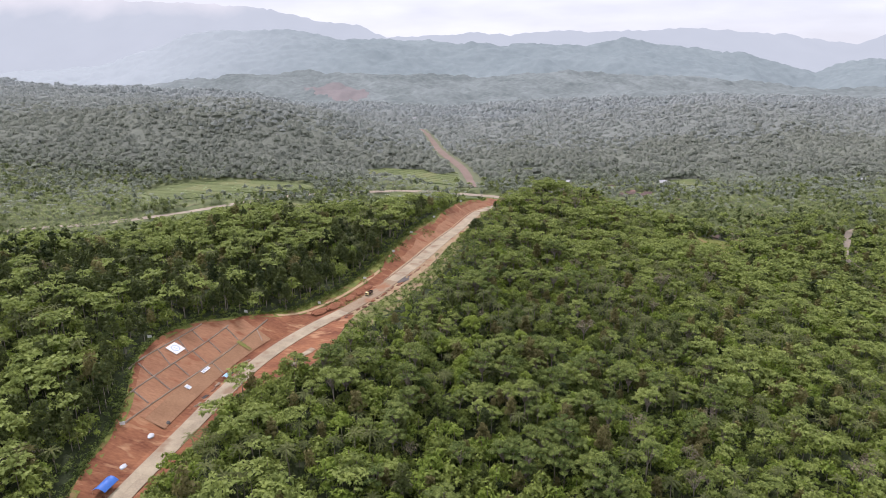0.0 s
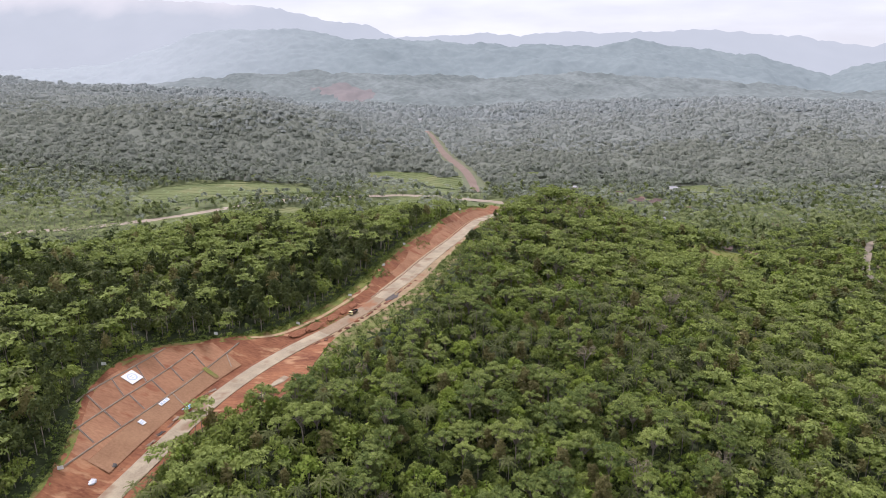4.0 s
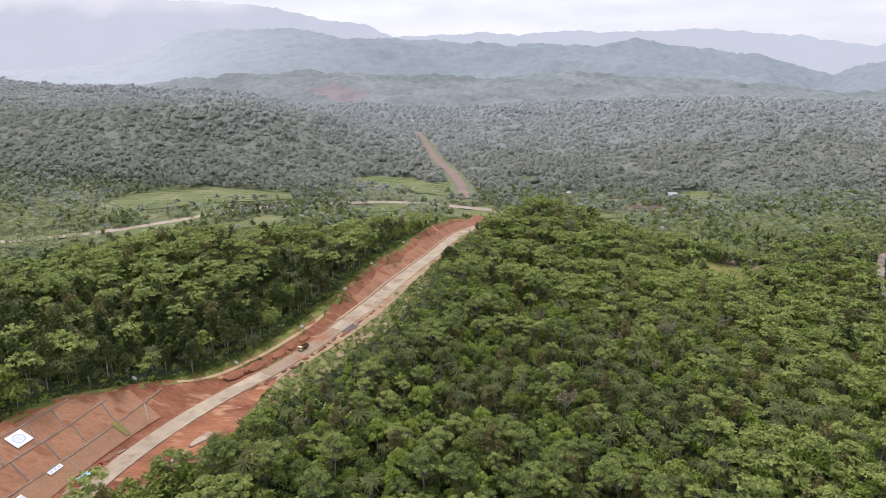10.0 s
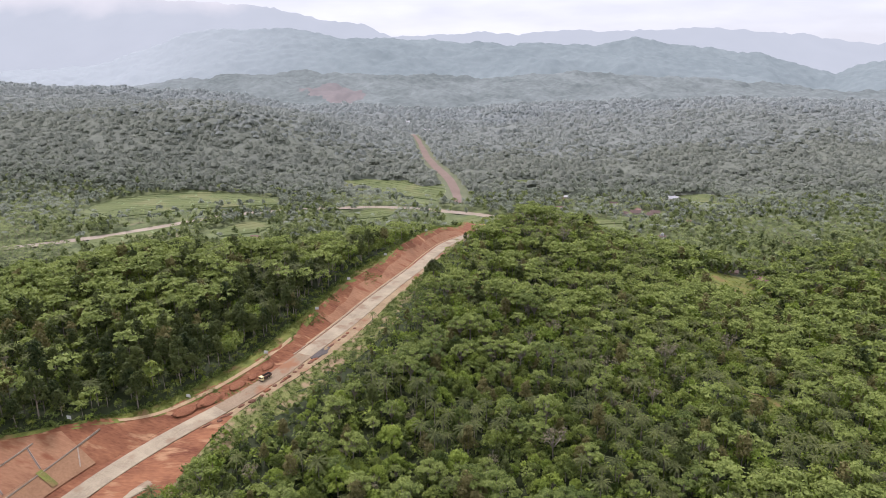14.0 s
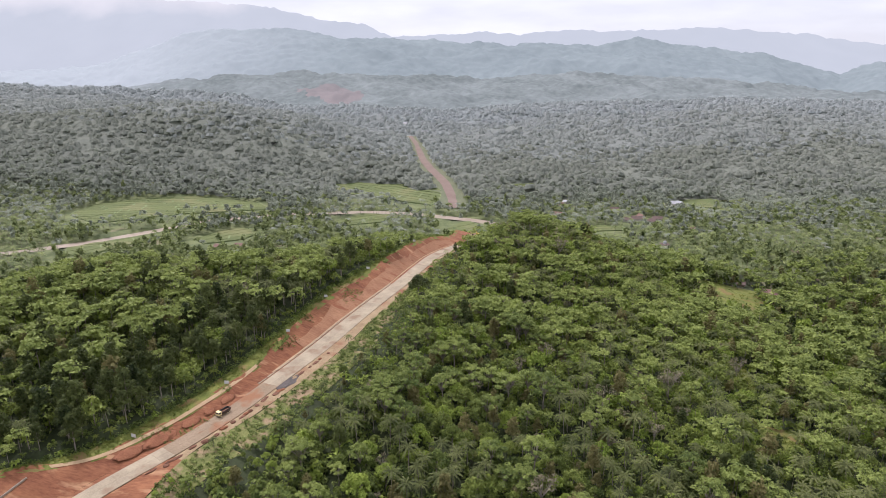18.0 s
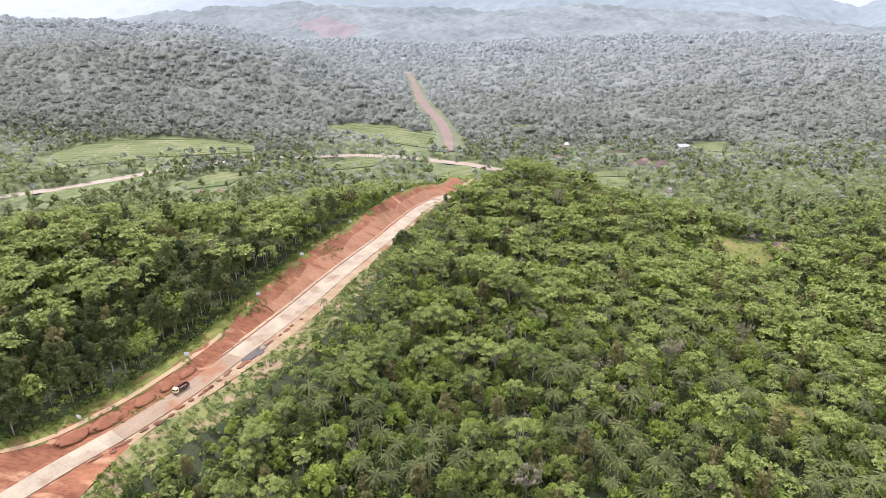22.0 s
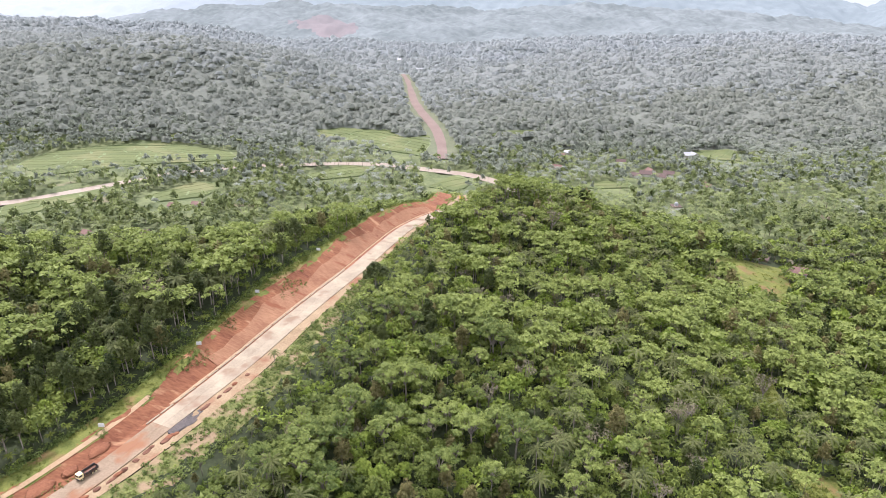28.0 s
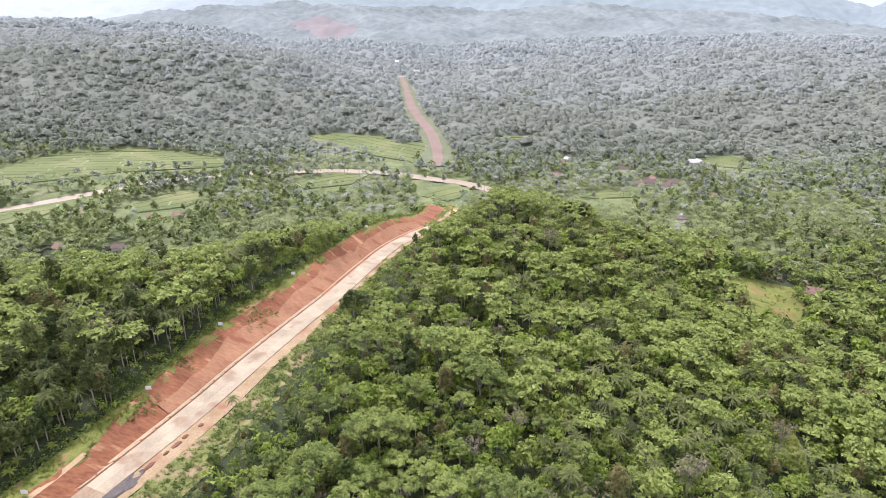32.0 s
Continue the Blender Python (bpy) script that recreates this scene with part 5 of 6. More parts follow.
def drain(y0, d0, y1, d1, label, wide=0.11, floor_mat=None):
    """A stepped concrete channel on the slope: two side curbs and a sunken floor."""
    floor_mat = floor_mat or M_LINE
    a, b = Vector(station(y0, d0)[:3]), Vector(station(y1, d1)[:3])
    root = new("slope_drain")
    tagged(root, label, "drain", "drains on the terraced slope")
    n = max(1, int((b - a).length / 4))
    run = [a + (b - a) * (i / n) for i in range(n + 1)]
    for p in run:
        off, row = beside_road([p.x], [p.y])
        p.z = works_height(off, row)[0] + 0.30
    for p, q in zip(run, run[1:]):
        m = Matrix.Translation((p + q) / 2) @ (q - p).to_track_quat("Y", "Z").to_matrix().to_4x4()
        h = (q - p).length / 2 + 0.05
        for name, mat, dims in (("curb", M_LINE, (-wide - 0.10, -h, -0.6, -wide, h, 0.20)), ("curb", M_LINE, (wide, -h, -0.6, wide + 0.10, h, 0.17)), ("floor", floor_mat, (-wide + 0.01, -h, -0.5, wide - 0.01, h, 0.04))):
            o = boxed(name, mat, root, *dims)
            o.matrix_basis = m
    return root


for y0, d0, y1, d1 in ((246, -38.5, 289, -36.3), (232, -29.6, 296, -28), (220, -21.4, 312, -19.9)):
    drain(y0, d0, y1, d1, "long grey concrete terrace drain across the red slope")
# cross drains: the dark floor colour stands in for the shadow inside them
for ya, da, yb, db in ((251, -36.8, 248, -28.4), (262, -36.6, 258.5, -27.6), (273.5, -36.4, 270, -27.2), (283, -36.4, 281, -27.4)):
    drain(ya, da, yb, db, "short drain stepping down between the terraces, floor painted dark as shade", 0.17, P_BROWN)
for ya, da, yb, db in ((236.5, -28.6, 234, -20.9), (248.5, -27.8, 246, -18.9), (260, -27, 257.5, -18.2), (272, -26.6, 269.5, -17.9), (283, -26.8, 280, -17.7), (294.5, -27.4, 292, -18.2)):
    drain(ya, da, yb, db, "short drain stepping down between the terraces, floor painted dark as shade", 0.17, P_BROWN)
for ya, da, yb, db in ((272.5, -16.8, 269.5, -9), (303.5, -18.4, 300, -10.6)):
    drain(ya, da, yb, db, "short grey concrete drain stepping down the tan slope")
strip("turf_strip", "narrow strip of green turf laid on the tan slope", 289, 293, lambda r: -17.4 + 0 * r[:, 0], lambda r: -9.6 + 0 * r[:, 0], 8, M_GRASS, lift=0.55, rough_z=0.12, size=1.5, category="turf")


def panel(y, d, wide, long, label, emblem):
    x, yy, z, head = station(y, d, 0.55)
    root = new("information_board")
    tagged(root, label, "panel", "white panels on the slope")
    root.matrix_basis = pose(x, yy, z, 0, 0, head) @ pose(0, 0, 0, 0, slope_at(y, d), 0)
    boxed("board", P_WHITE, root, -wide / 2, -long / 2, -0.2, wide / 2, long / 2, 0.05, bevel=0.03)
    if emblem:
        bm = bmesh.new()
        for k in range(28):
            a0, a1 = k * math.tau / 28, (k + 1) * math.tau / 28
            vs = [bm.verts.new((r * wide * math.cos(t), r * wide * math.sin(t), 0.056)) for r, t in ((0.26, a0), (0.34, a0), (0.34, a1), (0.26, a1))]
            bm.faces.new(vs)
        part("emblem_ring", bm, P_BLUEGREY, root)
        for off in (-0.09, 0.09):
            boxed("emblem_bar", P_BLUEGREY, root, off * wide - 0.25, -0.8, 0.05, off * wide + 0.2, 0.8, 0.06)
    else:
        for k in (-0.3, 0.0, 0.3):
            boxed("text_bar", P_BLUEGREY, root, -wide * 0.3, k * long - long * 0.1, 0.05, wide * 0.3, k * long + long * 0.08, 0.06)
    return root


panel(268, -32.2, 6.4, 6.6, "large square white concrete panel with a ring emblem", True)
panel(266, -15.2, 1.7, 5.6, "narrow white concrete panel on the tan slope", False)
panel(253, -14.4, 2.8, 2.2, "small white concrete panel on the tan slope", False)


def sign(y, d, tilt):
    x, yy, z, head = station(y, d)
    root = new("site_sign")
    tagged(root, "small white blank site board on two posts", "sign", "white boards along the cutting")
    root.matrix_basis = pose(x, yy, z - 0.2, 0, 0, head + tilt)
    boxed("board", P_WHITE, root, -1.0, -0.04, 0.75, 1.0, 0.04, 2.2, bevel=0.01)
    for px in (-0.6, 0.6):
        part("post", rod(bmesh.new(), (px, 0.07, -0.3), (px, 0.07, 2.1), 0.04, 6), P_WOOD, root)


for y, d, tilt in ((266, -44, 20), (308, -30, 15), (218, -21, 30), (340, -14.6, 20), (382, -14, 25), (428, -17.6, 30), (470, -21.6, 20), (523, -22.6, 20), (600, -19, 10)):
    sign(y, d, tilt)


def dump_truck(y, d):
    x, yy, z, head = station(y, d, 0.12)
    root = new("dump_truck")
    tagged(root, "parked muddy dump truck with cream-yellow cab and dark bed", "truck")
    root.matrix_basis = pose(x, yy, z, 0, 0, head + 180)
    boxed("chassis", P_DARK, root, -0.45, -3.1, 0.55, 0.45, 3.0, 0.85, bevel=0.03)
    cab = boxed("cab", P_CREAM, root, -1.0, 1.55, 0.75, 1.0, 3.15, 2.45, bevel=0.14)
    boxed("windscreen", P_GLASS, cab, -0.85, 3.12, 1.6, 0.85, 3.18, 2.25, bevel=0.02)
    for sx in (-1, 1):
        boxed("side_window", P_GLASS, cab, sx * 0.99, 2.0, 1.6, sx * 1.02, 2.95, 2.2)
        boxed("headlight", P_WHITE, cab, sx * 0.55, 3.13, 0.95, sx * 0.85, 3.19, 1.15)
        boxed("mirror", P_DARK, cab, sx * 1.08, 3.0, 1.7, sx * 1.2, 3.06, 2.1)
    boxed("bumper", P_DARK, root, -1.0, 3.1, 0.5, 1.0, 3.3, 0.8, bevel=0.04)
    bed = new("bed")
    bed.parent = root
    boxed("bed_floor", P_RUST, bed, -1.05, -3.2, 0.95, 1.05, 1.35, 1.1)
    for sx in (-1, 1):
        boxed("side_wall", P_DARK, bed, sx * 1.0, -3.2, 1.1, sx * 1.1, 1.35, 2.0)
        for k in range(5):
            boxed("rib", P_RUST, bed, sx * 1.1, -3.1 + k * 1.05, 0.95, sx * 1.17, -2.98 + k * 1.05, 2.03)
    boxed("headboard", P_DARK, bed, -1.0, 1.25, 1.1, 1.0, 1.4, 2.35)
    boxed("tailgate", P_DARK, bed, -1.0, -3.28, 1.0, 1.0, -3.2, 1.9)
    for wy in (2.25, -1.1, -2.2):
        for sx in (-1, 1):
            w = new("wheel")
            w.parent = root
            w.matrix_basis = pose(sx * 0.86, wy, 0.46)
            part("tyre", rod(bmesh.new(), (-0.2, 0, 0), (0.2, 0, 0), 0.46, 16), P_RUBBER, w)
            part("rim", rod(bmesh.new(), (sx * 0.18, 0, 0), (sx * 0.23, 0, 0), 0.24, 12), P_CREAM, w)
    return root


dump_truck(369, -2.4)


def excavator(x, y, z, turn):
    root = new("excavator")
    tagged(root, "yellow tracked excavator standing at the end of the earthworks", "excavator")
    root.matrix_basis = pose(x, y, z, 0, 0, turn)
    for sx in (-1, 1):
        boxed("track", P_DARK, root, sx * 0.8, -1.9, 0, sx * 1.4, 1.9, 0.85, bevel=0.3)
    boxed("house", P_YELLOW, root, -1.35, -2.2, 1.0, 1.35, 1.2, 2.1, bevel=0.12)
    boxed("counterweight", P_DARK, root, -1.3, -2.7, 1.0, 1.3, -2.2, 2.0, bevel=0.15)
    cab = boxed("cab", P_YELLOW, root, -1.3, -0.3, 2.1, -0.2, 1.3, 3.1, bevel=0.08)
    boxed("window", P_GLASS, cab, -1.2, 1.29, 2.2, -0.3, 1.33, 3.0)
    bm = rod(bmesh.new(), (0.3, 1.0, 1.8), (0.3, 3.4, 4.6), 0.28, 8)
    part("boom", rod(bm, (0.3, 3.4, 4.6), (0.3, 5.2, 4.0), 0.24, 8), P_YELLOW, root)
    part("arm", rod(bmesh.new(), (0.3, 5.1, 4.2), (0.3, 5.8, 1.2), 0.18, 8), P_YELLOW, root)
    boxed("bucket", P_DARK, root, -0.3, 5.0, 0.1, 0.9, 6.0, 1.1, bevel=0.2)


ez = station(684, 4)
excavator(ez[0], ez[1], ez[2] + 0.1, 60)


def shelter(y, d, wide, long, high, mat, label, curved, turn=0.0):
    """A tarpaulin roof on posts."""
    x, yy, z, head = station(y, d)
    root = new("tarp_shelter")
    tagged(root, label, "shelter")
    root.matrix_basis = pose(x, yy, z - 0.1, 0, 0, head + turn)
    bm = bmesh.new()
    n = 10
    top, low = [], []
    for i in range(n + 1):
        u = i / n * 2 - 1
        zz = high + (1.3 * (1 - u * u) if curved else 0.5 * (1 - abs(u)))
        row = []
        for j in range(7):
            v = j / 6 * 2 - 1
            row.append(bm.verts.new((u * wide / 2, v * long / 2, zz - 0.06 * math.cos(v * 9) * (1 - abs(u)))))
        top.append(row)
    for a, b in zip(top, top[1:]):
        for j in range(6):
            bm.faces.new((a[j], b[j], b[j + 1], a[j + 1]))
    ext = bmesh.ops.extrude_face_region(bm, geom=bm.faces[:])
    for v in [g for g in ext["geom"] if isinstance(g, bmesh.types.BMVert)]:
        v.co.z += 0.04
    part("roof", bm, mat, root)
    for sx in (-1, 1):
        for sy in (-1, 0, 1):
            part("post", rod(bmesh.new(), (sx * (wide / 2 - 0.15), sy * (long / 2 - 0.2), 0), (sx * (wide / 2 - 0.15), sy * (long / 2 - 0.2), high + 0.1), 0.05, 6), P_WOOD, root)
    return root


shelter(190, -7.0, 5.2, 7.5, 2.6, P_BLUE, "bright blue tarpaulin shelter with a curved roof beside the road", True)
shelter(268, -5.6, 2.6, 4.6, 2.0, P_SKY, "light blue tarpaulin shelter at the roadside", False)


def timber_stack(y, d, turn, seed, mat, label):
    x, yy, z, head = station(y, d)
    root = new("timber_stack")
    tagged(root, label, "timber", "building materials beside the road")
    root.matrix_basis = pose(x, yy, z, 0, 0, head + turn)
    r = random.Random(seed)
    for i in range(9):
        o = boxed("plank", mat, root, -0.14, -r.uniform(1.3, 2.2), 0, 0.14, r.uniform(1.3, 2.2), 0.1)
        o.matrix_basis = pose(r.uniform(-0.9, 0.9), 0, 0.02 + 0.1 * (i % 3), 0, 0, r.uniform(-14, 14))


for i, (y, d) in enumerate([(247, -6.2), (252, -6.6), (258, -6.2), (262, -7), (273, -6.4), (280, -6.8), (284, -6)]):
    timber_stack(y, d, 10 * (i % 3) - 10, i, (P_WOOD, P_DARK, P_RUST)[i % 3], ("loose stack of grey planks", "stack of dark steel bars", "stack of rusty steel bars")[i % 3] + " lying beside the road")


def mixer(y, d):
    x, yy, z, head = station(y, d)
    root = new("concrete_mixer")
    tagged(root, "small red concrete mixer on wheels beside the road", "mixer")
    root.matrix_basis = pose(x, yy, z, 0, 0, head + 30)
    bm = bmesh.new()
    bmesh.ops.create_cone(bm, cap_ends=True, segments=14, radius1=0.75, radius2=0.4, depth=1.2, matrix=pose(0, 0, 1.35, 35, 0, 0))
    part("drum", bm, P_RED, root)
    boxed("frame", P_DARK, root, -0.5, -1.0, 0.4, 0.5, 1.0, 0.55)
    boxed("engine", P_RED, root, -0.4, -1.2, 0.55, 0.4, -0.6, 1.2, bevel=0.05)
    for sx in (-1, 1):
        part("wheel", rod(bmesh.new(), (sx * 0.55, 0, 0.3), (sx * 0.7, 0, 0.3), 0.3, 12), P_RUBBER, root)
        boxed("stand", P_DARK, root, sx * 0.35, 0.75, 0, sx * 0.45, 0.9, 0.9)


mixer(277, -6.6)
for y, d, sc, seed in ((220, -10.5, 3.4, 1), (203, -9.2, 3.2, 2), (231, -9.6, 3.0, 3), (642, -5.0, 3.0, 4)):
    mound("plastic_sheet" if seed < 3 else "site_debris", "crumpled grey-white plastic sheeting lying on red soil" if seed < 3 else "dark pile of site debris beside the road", y, d, sc, sc * 0.7, 0.6,
          P_SHEET if seed < 3 else P_DARK, 60 + seed, "sheeting" if seed < 3 else "debris", "site litter")


# ---- plants that stand out ----
def lone_tree(key, x, y, scale, leaf, name, label, seed, n=1500, size=0.6):
    (lv_, lf_), (wv_, wf_) = KINDS[key][0](np.random.default_rng(seed), n, size)
    root = new(name)
    tagged(root, label, "tree")
    mesh_object("crown", lv_, lf_, M_LEAF[leaf], root)
    mesh_object("trunk", wv_, wf_, M_BARK, root)
    root.matrix_basis = pose(x, y, float(ground_height(np.array([x]), np.array([y]))[0]), 0, 0, seed * 40) @ Matrix.Diagonal((scale, scale, scale, 1))


lone_tree("feathery", -44, 258, 1.45, "feathery", "umbrella_tree", "large spreading light green tree with layered feathery crown", 3, 2400, 0.55)
lone_tree("broadleaf", 27, 501, 1.45, "dark", "dark_tree", "large dense dark green tree standing at the road edge", 4)
lone_tree("dry", 154, 419, 1.5, "dry", "bare_tree", "tall bare grey-brown tree rising above the canopy", 5, 160, 0.5)
lone_tree("dry", 118, 402, 1.2, "dry", "bare_tree", "tall bare grey-brown tree rising above the canopy", 6, 160, 0.5)
lone_tree("palm", *station(437, 12)[:2], 0.55, "palm", "young_palm", "young coconut palm at the road edge", 7, 20, 0.9)
lone_tree("palm", *station(354, 11)[:2], 0.45, "palm", "young_palm", "young coconut palm at the road edge", 8, 20, 0.9)
for i, (x, y) in enumerate([(180, 398), (178, 424), (187, 446), (228, 420), (227, 440), (224, 462), (214, 371), (194, 370), (231, 398), (204, 491), (236, 430), (238, 410), (176, 384), (226, 384)]):
    lone_tree("palm", x, y, 1.05, "palm", "coconut_palm", "coconut palm beside the small grassy terrace", 20 + i, 24, 0.75)


for i, (y, back, sc) in enumerate([(404, 9, 1.0), (409, 16, 1.1), (418, 7, 0.95), (426, 13, 1.05), (431, 22, 1.1), (440, 9, 1.0), (447, 17, 1.1), (455, 7, 0.9), (462, 14, 1.05), (474, 9, 1.0), (483, 18, 1.1), (494, 8, 0.95), (350, 6, 0.8), (318, 8, 0.9)]):
    k = int(np.argmin(np.abs(LINE[:, 1] - y)))
    lone_tree("palm", *station(y, -LINE[k, 4] - LINE[k, 7] - back)[:2], sc, "palm", "coconut_palm", "coconut palm with arching fronds at the forest edge", 40 + i, 24, 0.8)


def banana_plant():
    """A clump stem with broad arching leaves."""
    root = new("banana_plant")
    tagged(root, "bright green banana plant with broad arching leaves", "plant", "banana plants at the forest edge")
    part("stem", rod(bmesh.new(), (0, 0, -0.2), (0, 0, 1.8), 0.14, 7), M_TUFT, root)
    for k in range(7):
        t, bm = k * 2.4, bmesh.new()
        rows = []
        for j in range(6):
            u = j / 5
            r, z = 2.0 * u, 1.7 + 1.5 * u - 1.9 * u * u * (0.7 + 0.1 * (k % 3))
            w = 0.34 * math.sin(math.pi * min(1, u * 0.9 + 0.08))
            c, sn = math.cos(t), math.sin(t)
            rows.append([bm.verts.new((r * c - q * w * sn, r * sn + q * w * c, z - 0.1 * abs(q))) for q in (-1, 0, 1)])
        for a, b in zip(rows, rows[1:]):
            for q in (0, 1):
                bm.faces.new((a[q], b[q], b[q + 1], a[q + 1]))
        part("leaf", bm, M_TUFT, root)
    return root


plant = banana_plant()
spots = [(333, 2), (337, 1), (341, 4), (352, 2), (358, 3), (363, 1), (371, 2), (376, 1), (379, 3), (384, 2), (388, 4), (396, 1), (402, 3), (411, 2), (415, 1), (424, 3), (432, 1), (441, 2), (455, 3), (470, 1), (300, 2), (292, 3)]
for i, (y, back) in enumerate(spots):
    k = int(np.argmin(np.abs(LINE[:, 1] - y)))
    x_, y_, z_, head = station(y, -LINE[k, 4] - LINE[k, 7] - back)
    m = pose(x_, y_, z_ - 0.1, 0, 0, i * 47) @ Matrix.Scale(0.85 + 0.06 * (i * 7 % 8), 4)
    if i == 0:
        plant.matrix_basis = m
    else:
        keep_scale = plant.scale.copy()
        plant.scale = (1, 1, 1)
        copy_thing(plant, m)
        plant.scale = keep_scale

# ---- houses ----
def house(x, y, w, d, h, turn, wall, roof, label, name="house"):
    z = float(landscape(np.array([x]), np.array([y]))[0]) - 0.3
    root = new(name)
    tagged(root, label, "house")
    root.matrix_basis = pose(x, y, z, 0, 0, turn)
    body = boxed("wall", wall, root, -w / 2, -d / 2, 0, w / 2, d / 2, h)
    rise, over = w * 0.32, 0.7
    bm = bmesh.new()
    prof = [(-w / 2 - over, h - 0.3), (0, h + rise), (w / 2 + over, h - 0.3), (w / 2 + over, h - 0.12), (0, h + rise + 0.22), (-w / 2 - over, h - 0.12)]
    a = [bm.verts.new((px, -d / 2 - over, pz)) for px, pz in prof]
    b = [bm.verts.new((px, d / 2 + over, pz)) for px, pz in prof]
    n = len(prof)
    for i in range(n):
        bm.faces.new((a[i], a[(i + 1) % n], b[(i + 1) % n], b[i]))
    bm.faces.new(a[:3] + [a[3], a[4], a[5]])
    bm.faces.new(b[::-1])
    part("roof", bm, roof, root)
    for sy in (-1, 1):
        bm = bmesh.new()
        bm.faces.new([bm.verts.new(q) for q in ((-w / 2, sy * (d / 2 - 0.05), h), (w / 2, sy * (d / 2 - 0.05), h), (0, sy * (d / 2 - 0.05), h + rise - 0.1))])
        ext = bmesh.ops.extrude_face_region(bm, geom=bm.faces[:])
        for v in [g for g in ext["geom"] if isinstance(g, bmesh.types.BMVert)]:
            v.co.y -= sy * 0.2
        part("gable", bm, wall, root)
    boxed("door", P_WOOD, root, -0.5, -d / 2 - 0.06, 0.3, 0.5, -d / 2 + 0.02, 2.3)
    for px in (-w * 0.3, w * 0.3):
        win = boxed("window", P_WHITE, root, px - 0.7, -d / 2 - 0.06, 1.2, px + 0.7, -d / 2 + 0.02, 2.3)
        boxed("pane", P_GLASS, win, px - 0.58, -d / 2 - 0.08, 1.3, px + 0.58, -d / 2 - 0.05, 2.2)
    return root


HOUSES = [
    (-195, 763, 7, 10, 3.0, 70, P_WALL, P_TILE, "small house with a red tile roof in the valley palms"),
    (-176, 769, 6, 9, 3.0, 85, P_WALL, P_TILE, "small house with a red tile roof in the valley palms"),
    (-235, 690, 7, 10, 3.0, 60, P_WALL, P_TILE, "red-roofed house at the foot of the wooded ridge"),
    (-191, 694, 7, 9, 3.0, 95, P_WALL, P_BROWN, "brown-roofed house at the foot of the wooded ridge"),
    (177, 919, 7, 10, 3.2, 65, P_WALL, P_TILE, "village house with a faded red tile roof"),
    (254, 945, 8, 11, 3.2, 80, P_WALL, P_BROWN, "village house with a dark brown tile roof"),
    (306, 632, 9, 13, 3.2, 70, P_WALL, P_TILE, "long house with a faded red tile roof beside the clearing"),
    (292, 652, 5, 6, 2.6, 60, P_WOOD, P_BROWN, "small hut with a dark brown roof under palms"),
    (340, 981, 9, 18, 4, 80, P_WALL, P_TIN, "long building with a bright tin roof in the palm grove"),
    (352, 985, 7, 9, 3.4, 20, P_WALL, P_TIN, "village house with a pale tin roof"),
    (270, 896, 9, 12, 3.2, 80, P_WALL, P_BROWN, "village house with a dark brown tile roof"),
    (284, 886, 8, 11, 3.2, 60, P_WALL, P_BROWN, "village house with a dark brown tile roof"),
    (278, 906, 8, 10, 3.4, 15, P_WALL, P_TILE, "village house with a faded red tile roof"),
    (296, 898, 8, 11, 3.2, 70, P_WALL, P_BROWN, "village house with a dark brown tile roof"),
    (258, 888, 7, 10, 3.2, 40, P_WALL, P_BROWN, "village house with a dark brown tile roof"),
    (322, 853, 7, 9, 3.0, 30, P_WALL, P_TILE, "small house with a red tile roof among palms"),
    (200, 990, 6, 8, 3.0, 50, P_WALL, P_TIN, "small house with a pale tin roof among palms"),
    (188, 972, 8, 10, 3.0, 75, P_WALL, P_TILE, "small house with a red tile roof among palms"),
    (-22, 1572, 8, 12, 4, 80, P_WALL, P_TIN, "white house at the top of the far track"),
    (-73, 1702, 9, 14, 4, 80, P_WALL, P_TIN, "white house on the far wooded hill"),
    (668, 1003, 9, 14, 3.5, 70, P_WALL, P_TIN, "house with a pale roof in the palm grove"),
]
for row in HOUSES:
    house(*row)


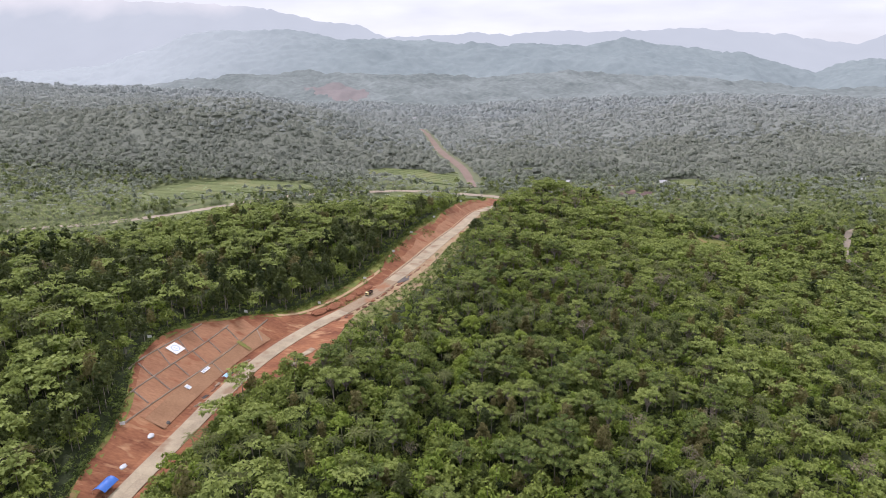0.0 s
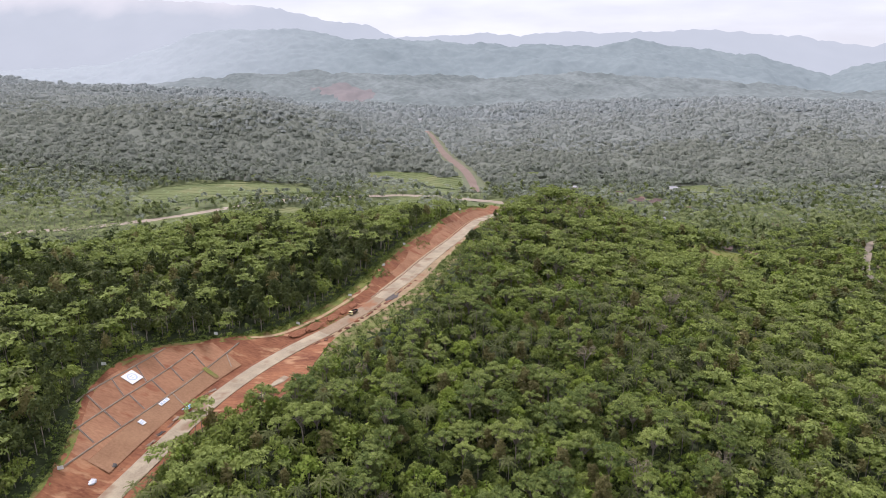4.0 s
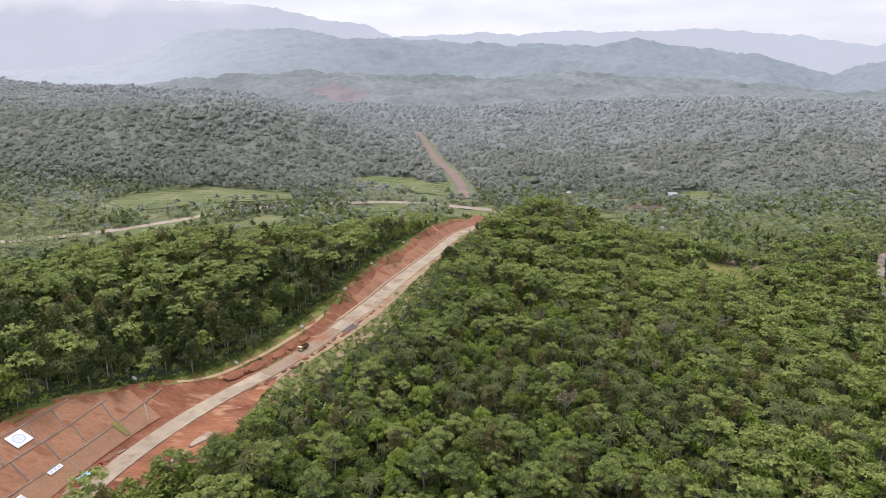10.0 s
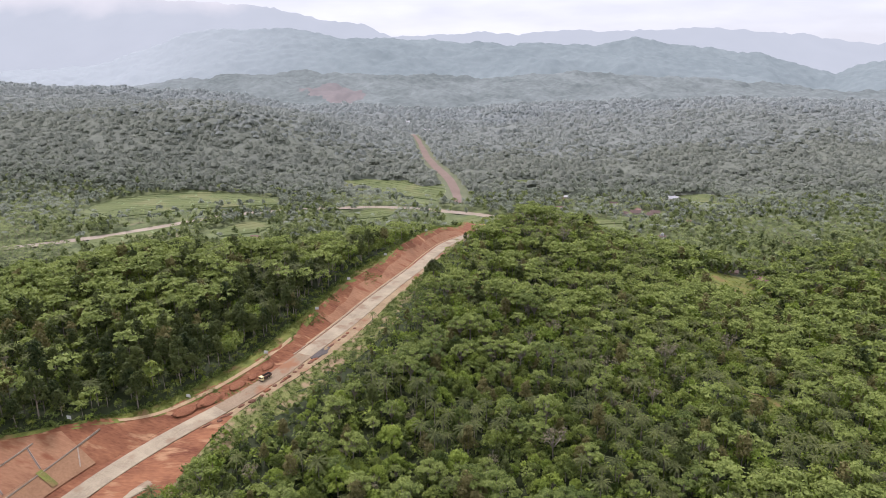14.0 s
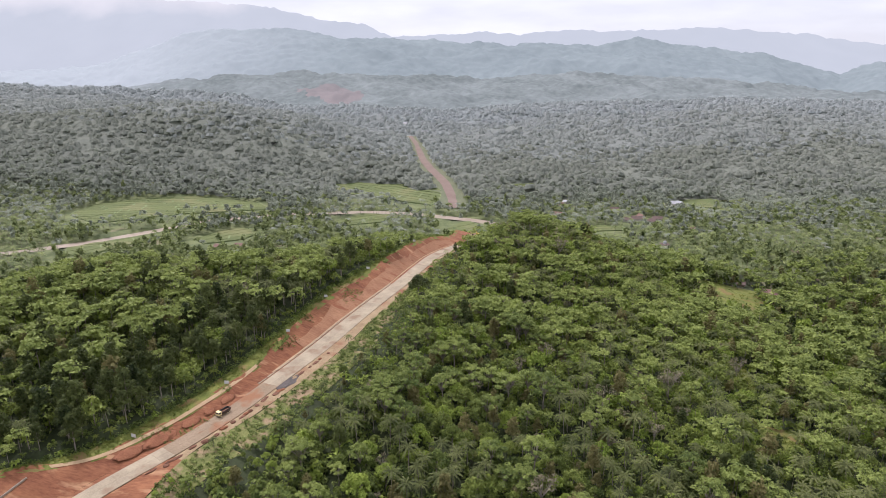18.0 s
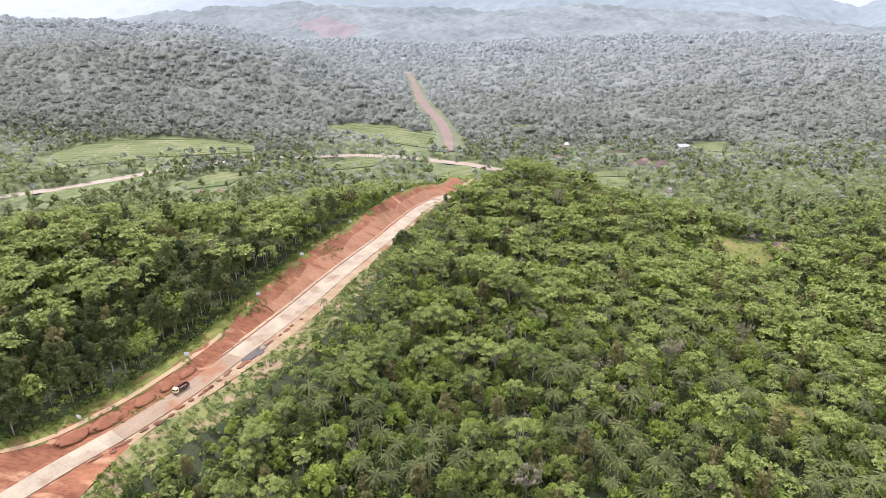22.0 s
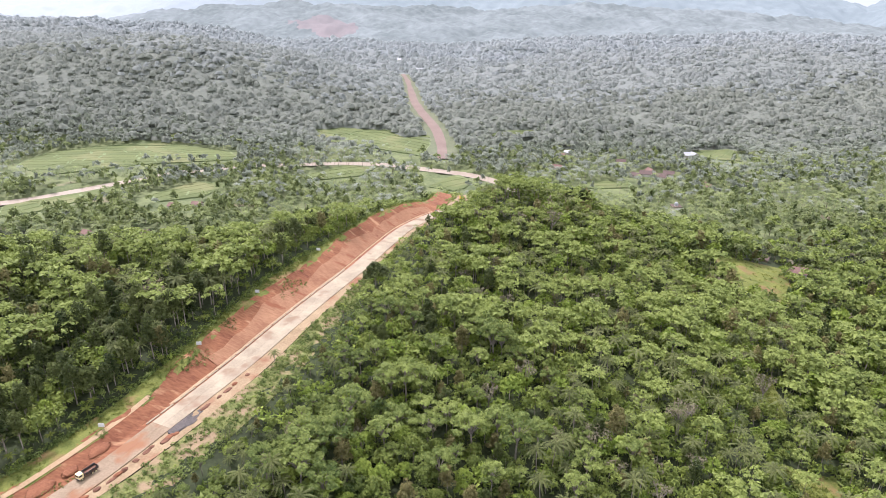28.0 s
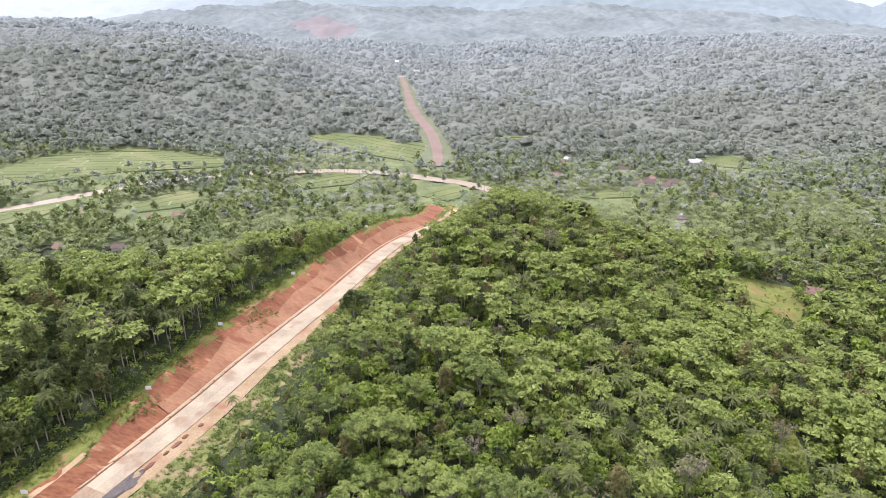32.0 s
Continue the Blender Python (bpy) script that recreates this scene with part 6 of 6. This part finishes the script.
def prayer_house(x, y):
    """A small building with a domed roof."""
    z = float(landscape(np.array([x]), np.array([y]))[0])
    root = new("domed_building")
    tagged(root, "small weathered building with a pale grey dome among trees", "building")
    root.matrix_basis = pose(x, y, z)
    boxed("wall", P_WALL, root, -4, -4, -1, 4, 4, 3.4, bevel=0.05)
    boxed("roof_slab", P_BROWN, root, -4.6, -4.6, 3.4, 4.6, 4.6, 3.8, bevel=0.1)
    bm = bmesh.new()
    bmesh.ops.create_uvsphere(bm, u_segments=20, v_segments=10, radius=1.9, matrix=pose(0, 0, 5.1) @ Matrix.Diagonal((1, 1, 1.15, 1)))
    part("dome", bm, P_TIN, root)
    part("drum", rod(bmesh.new(), (0, 0, 3.8), (0, 0, 5.1), 1.75, 20), P_WALL, root)
    part("finial", rod(bmesh.new(), (0, 0, 7.2), (0, 0, 8.3), 0.12, 6), P_TIN, root)


prayer_house(268, 781)

# ---- concrete slabs of the road ----
slabs = new("road")
tagged(slabs, "pale new concrete road of cast slabs, streaked with red soil", "road", kind="structure")
slab_y = -104.0
while slab_y < 646:
    k = int(np.argmin(np.abs(LINE[:, 1] - slab_y)))
    step = 5.0 * TANG[k, 1]
    k2 = int(np.argmin(np.abs(LINE[:, 1] - slab_y - step)))
    f0, f1 = slab_y, slab_y + step - 0.02
    for a, b in ((-1.0, -0.006), (0.006, 1.0)):
        bm = bmesh.new()
        ring = []
        for yy, u in ((f0, a), (f0, b), (f1, b), (f1, a)):
            c = np.array([np.interp(yy, LINE[:, 1], LINE[:, i]) for i in range(4)])
            rr = np.array([np.interp(yy, LINE[:, 1], RIGHT[:, i]) for i in range(2)])
            ring.append((*(c[:2] + rr * c[3] * u), c[2] + 0.05))
        top = [bm.verts.new(p) for p in ring]
        low = [bm.verts.new((p[0], p[1], p[2] - 0.3)) for p in ring]
        bm.faces.new(top)
        for i in range(4):
            bm.faces.new((top[i - 1], low[i - 1], low[i], top[i]))
        part("slab", bm, M_BASE if 342 < slab_y < 391 else M_CONC, slabs)
    slab_y += step
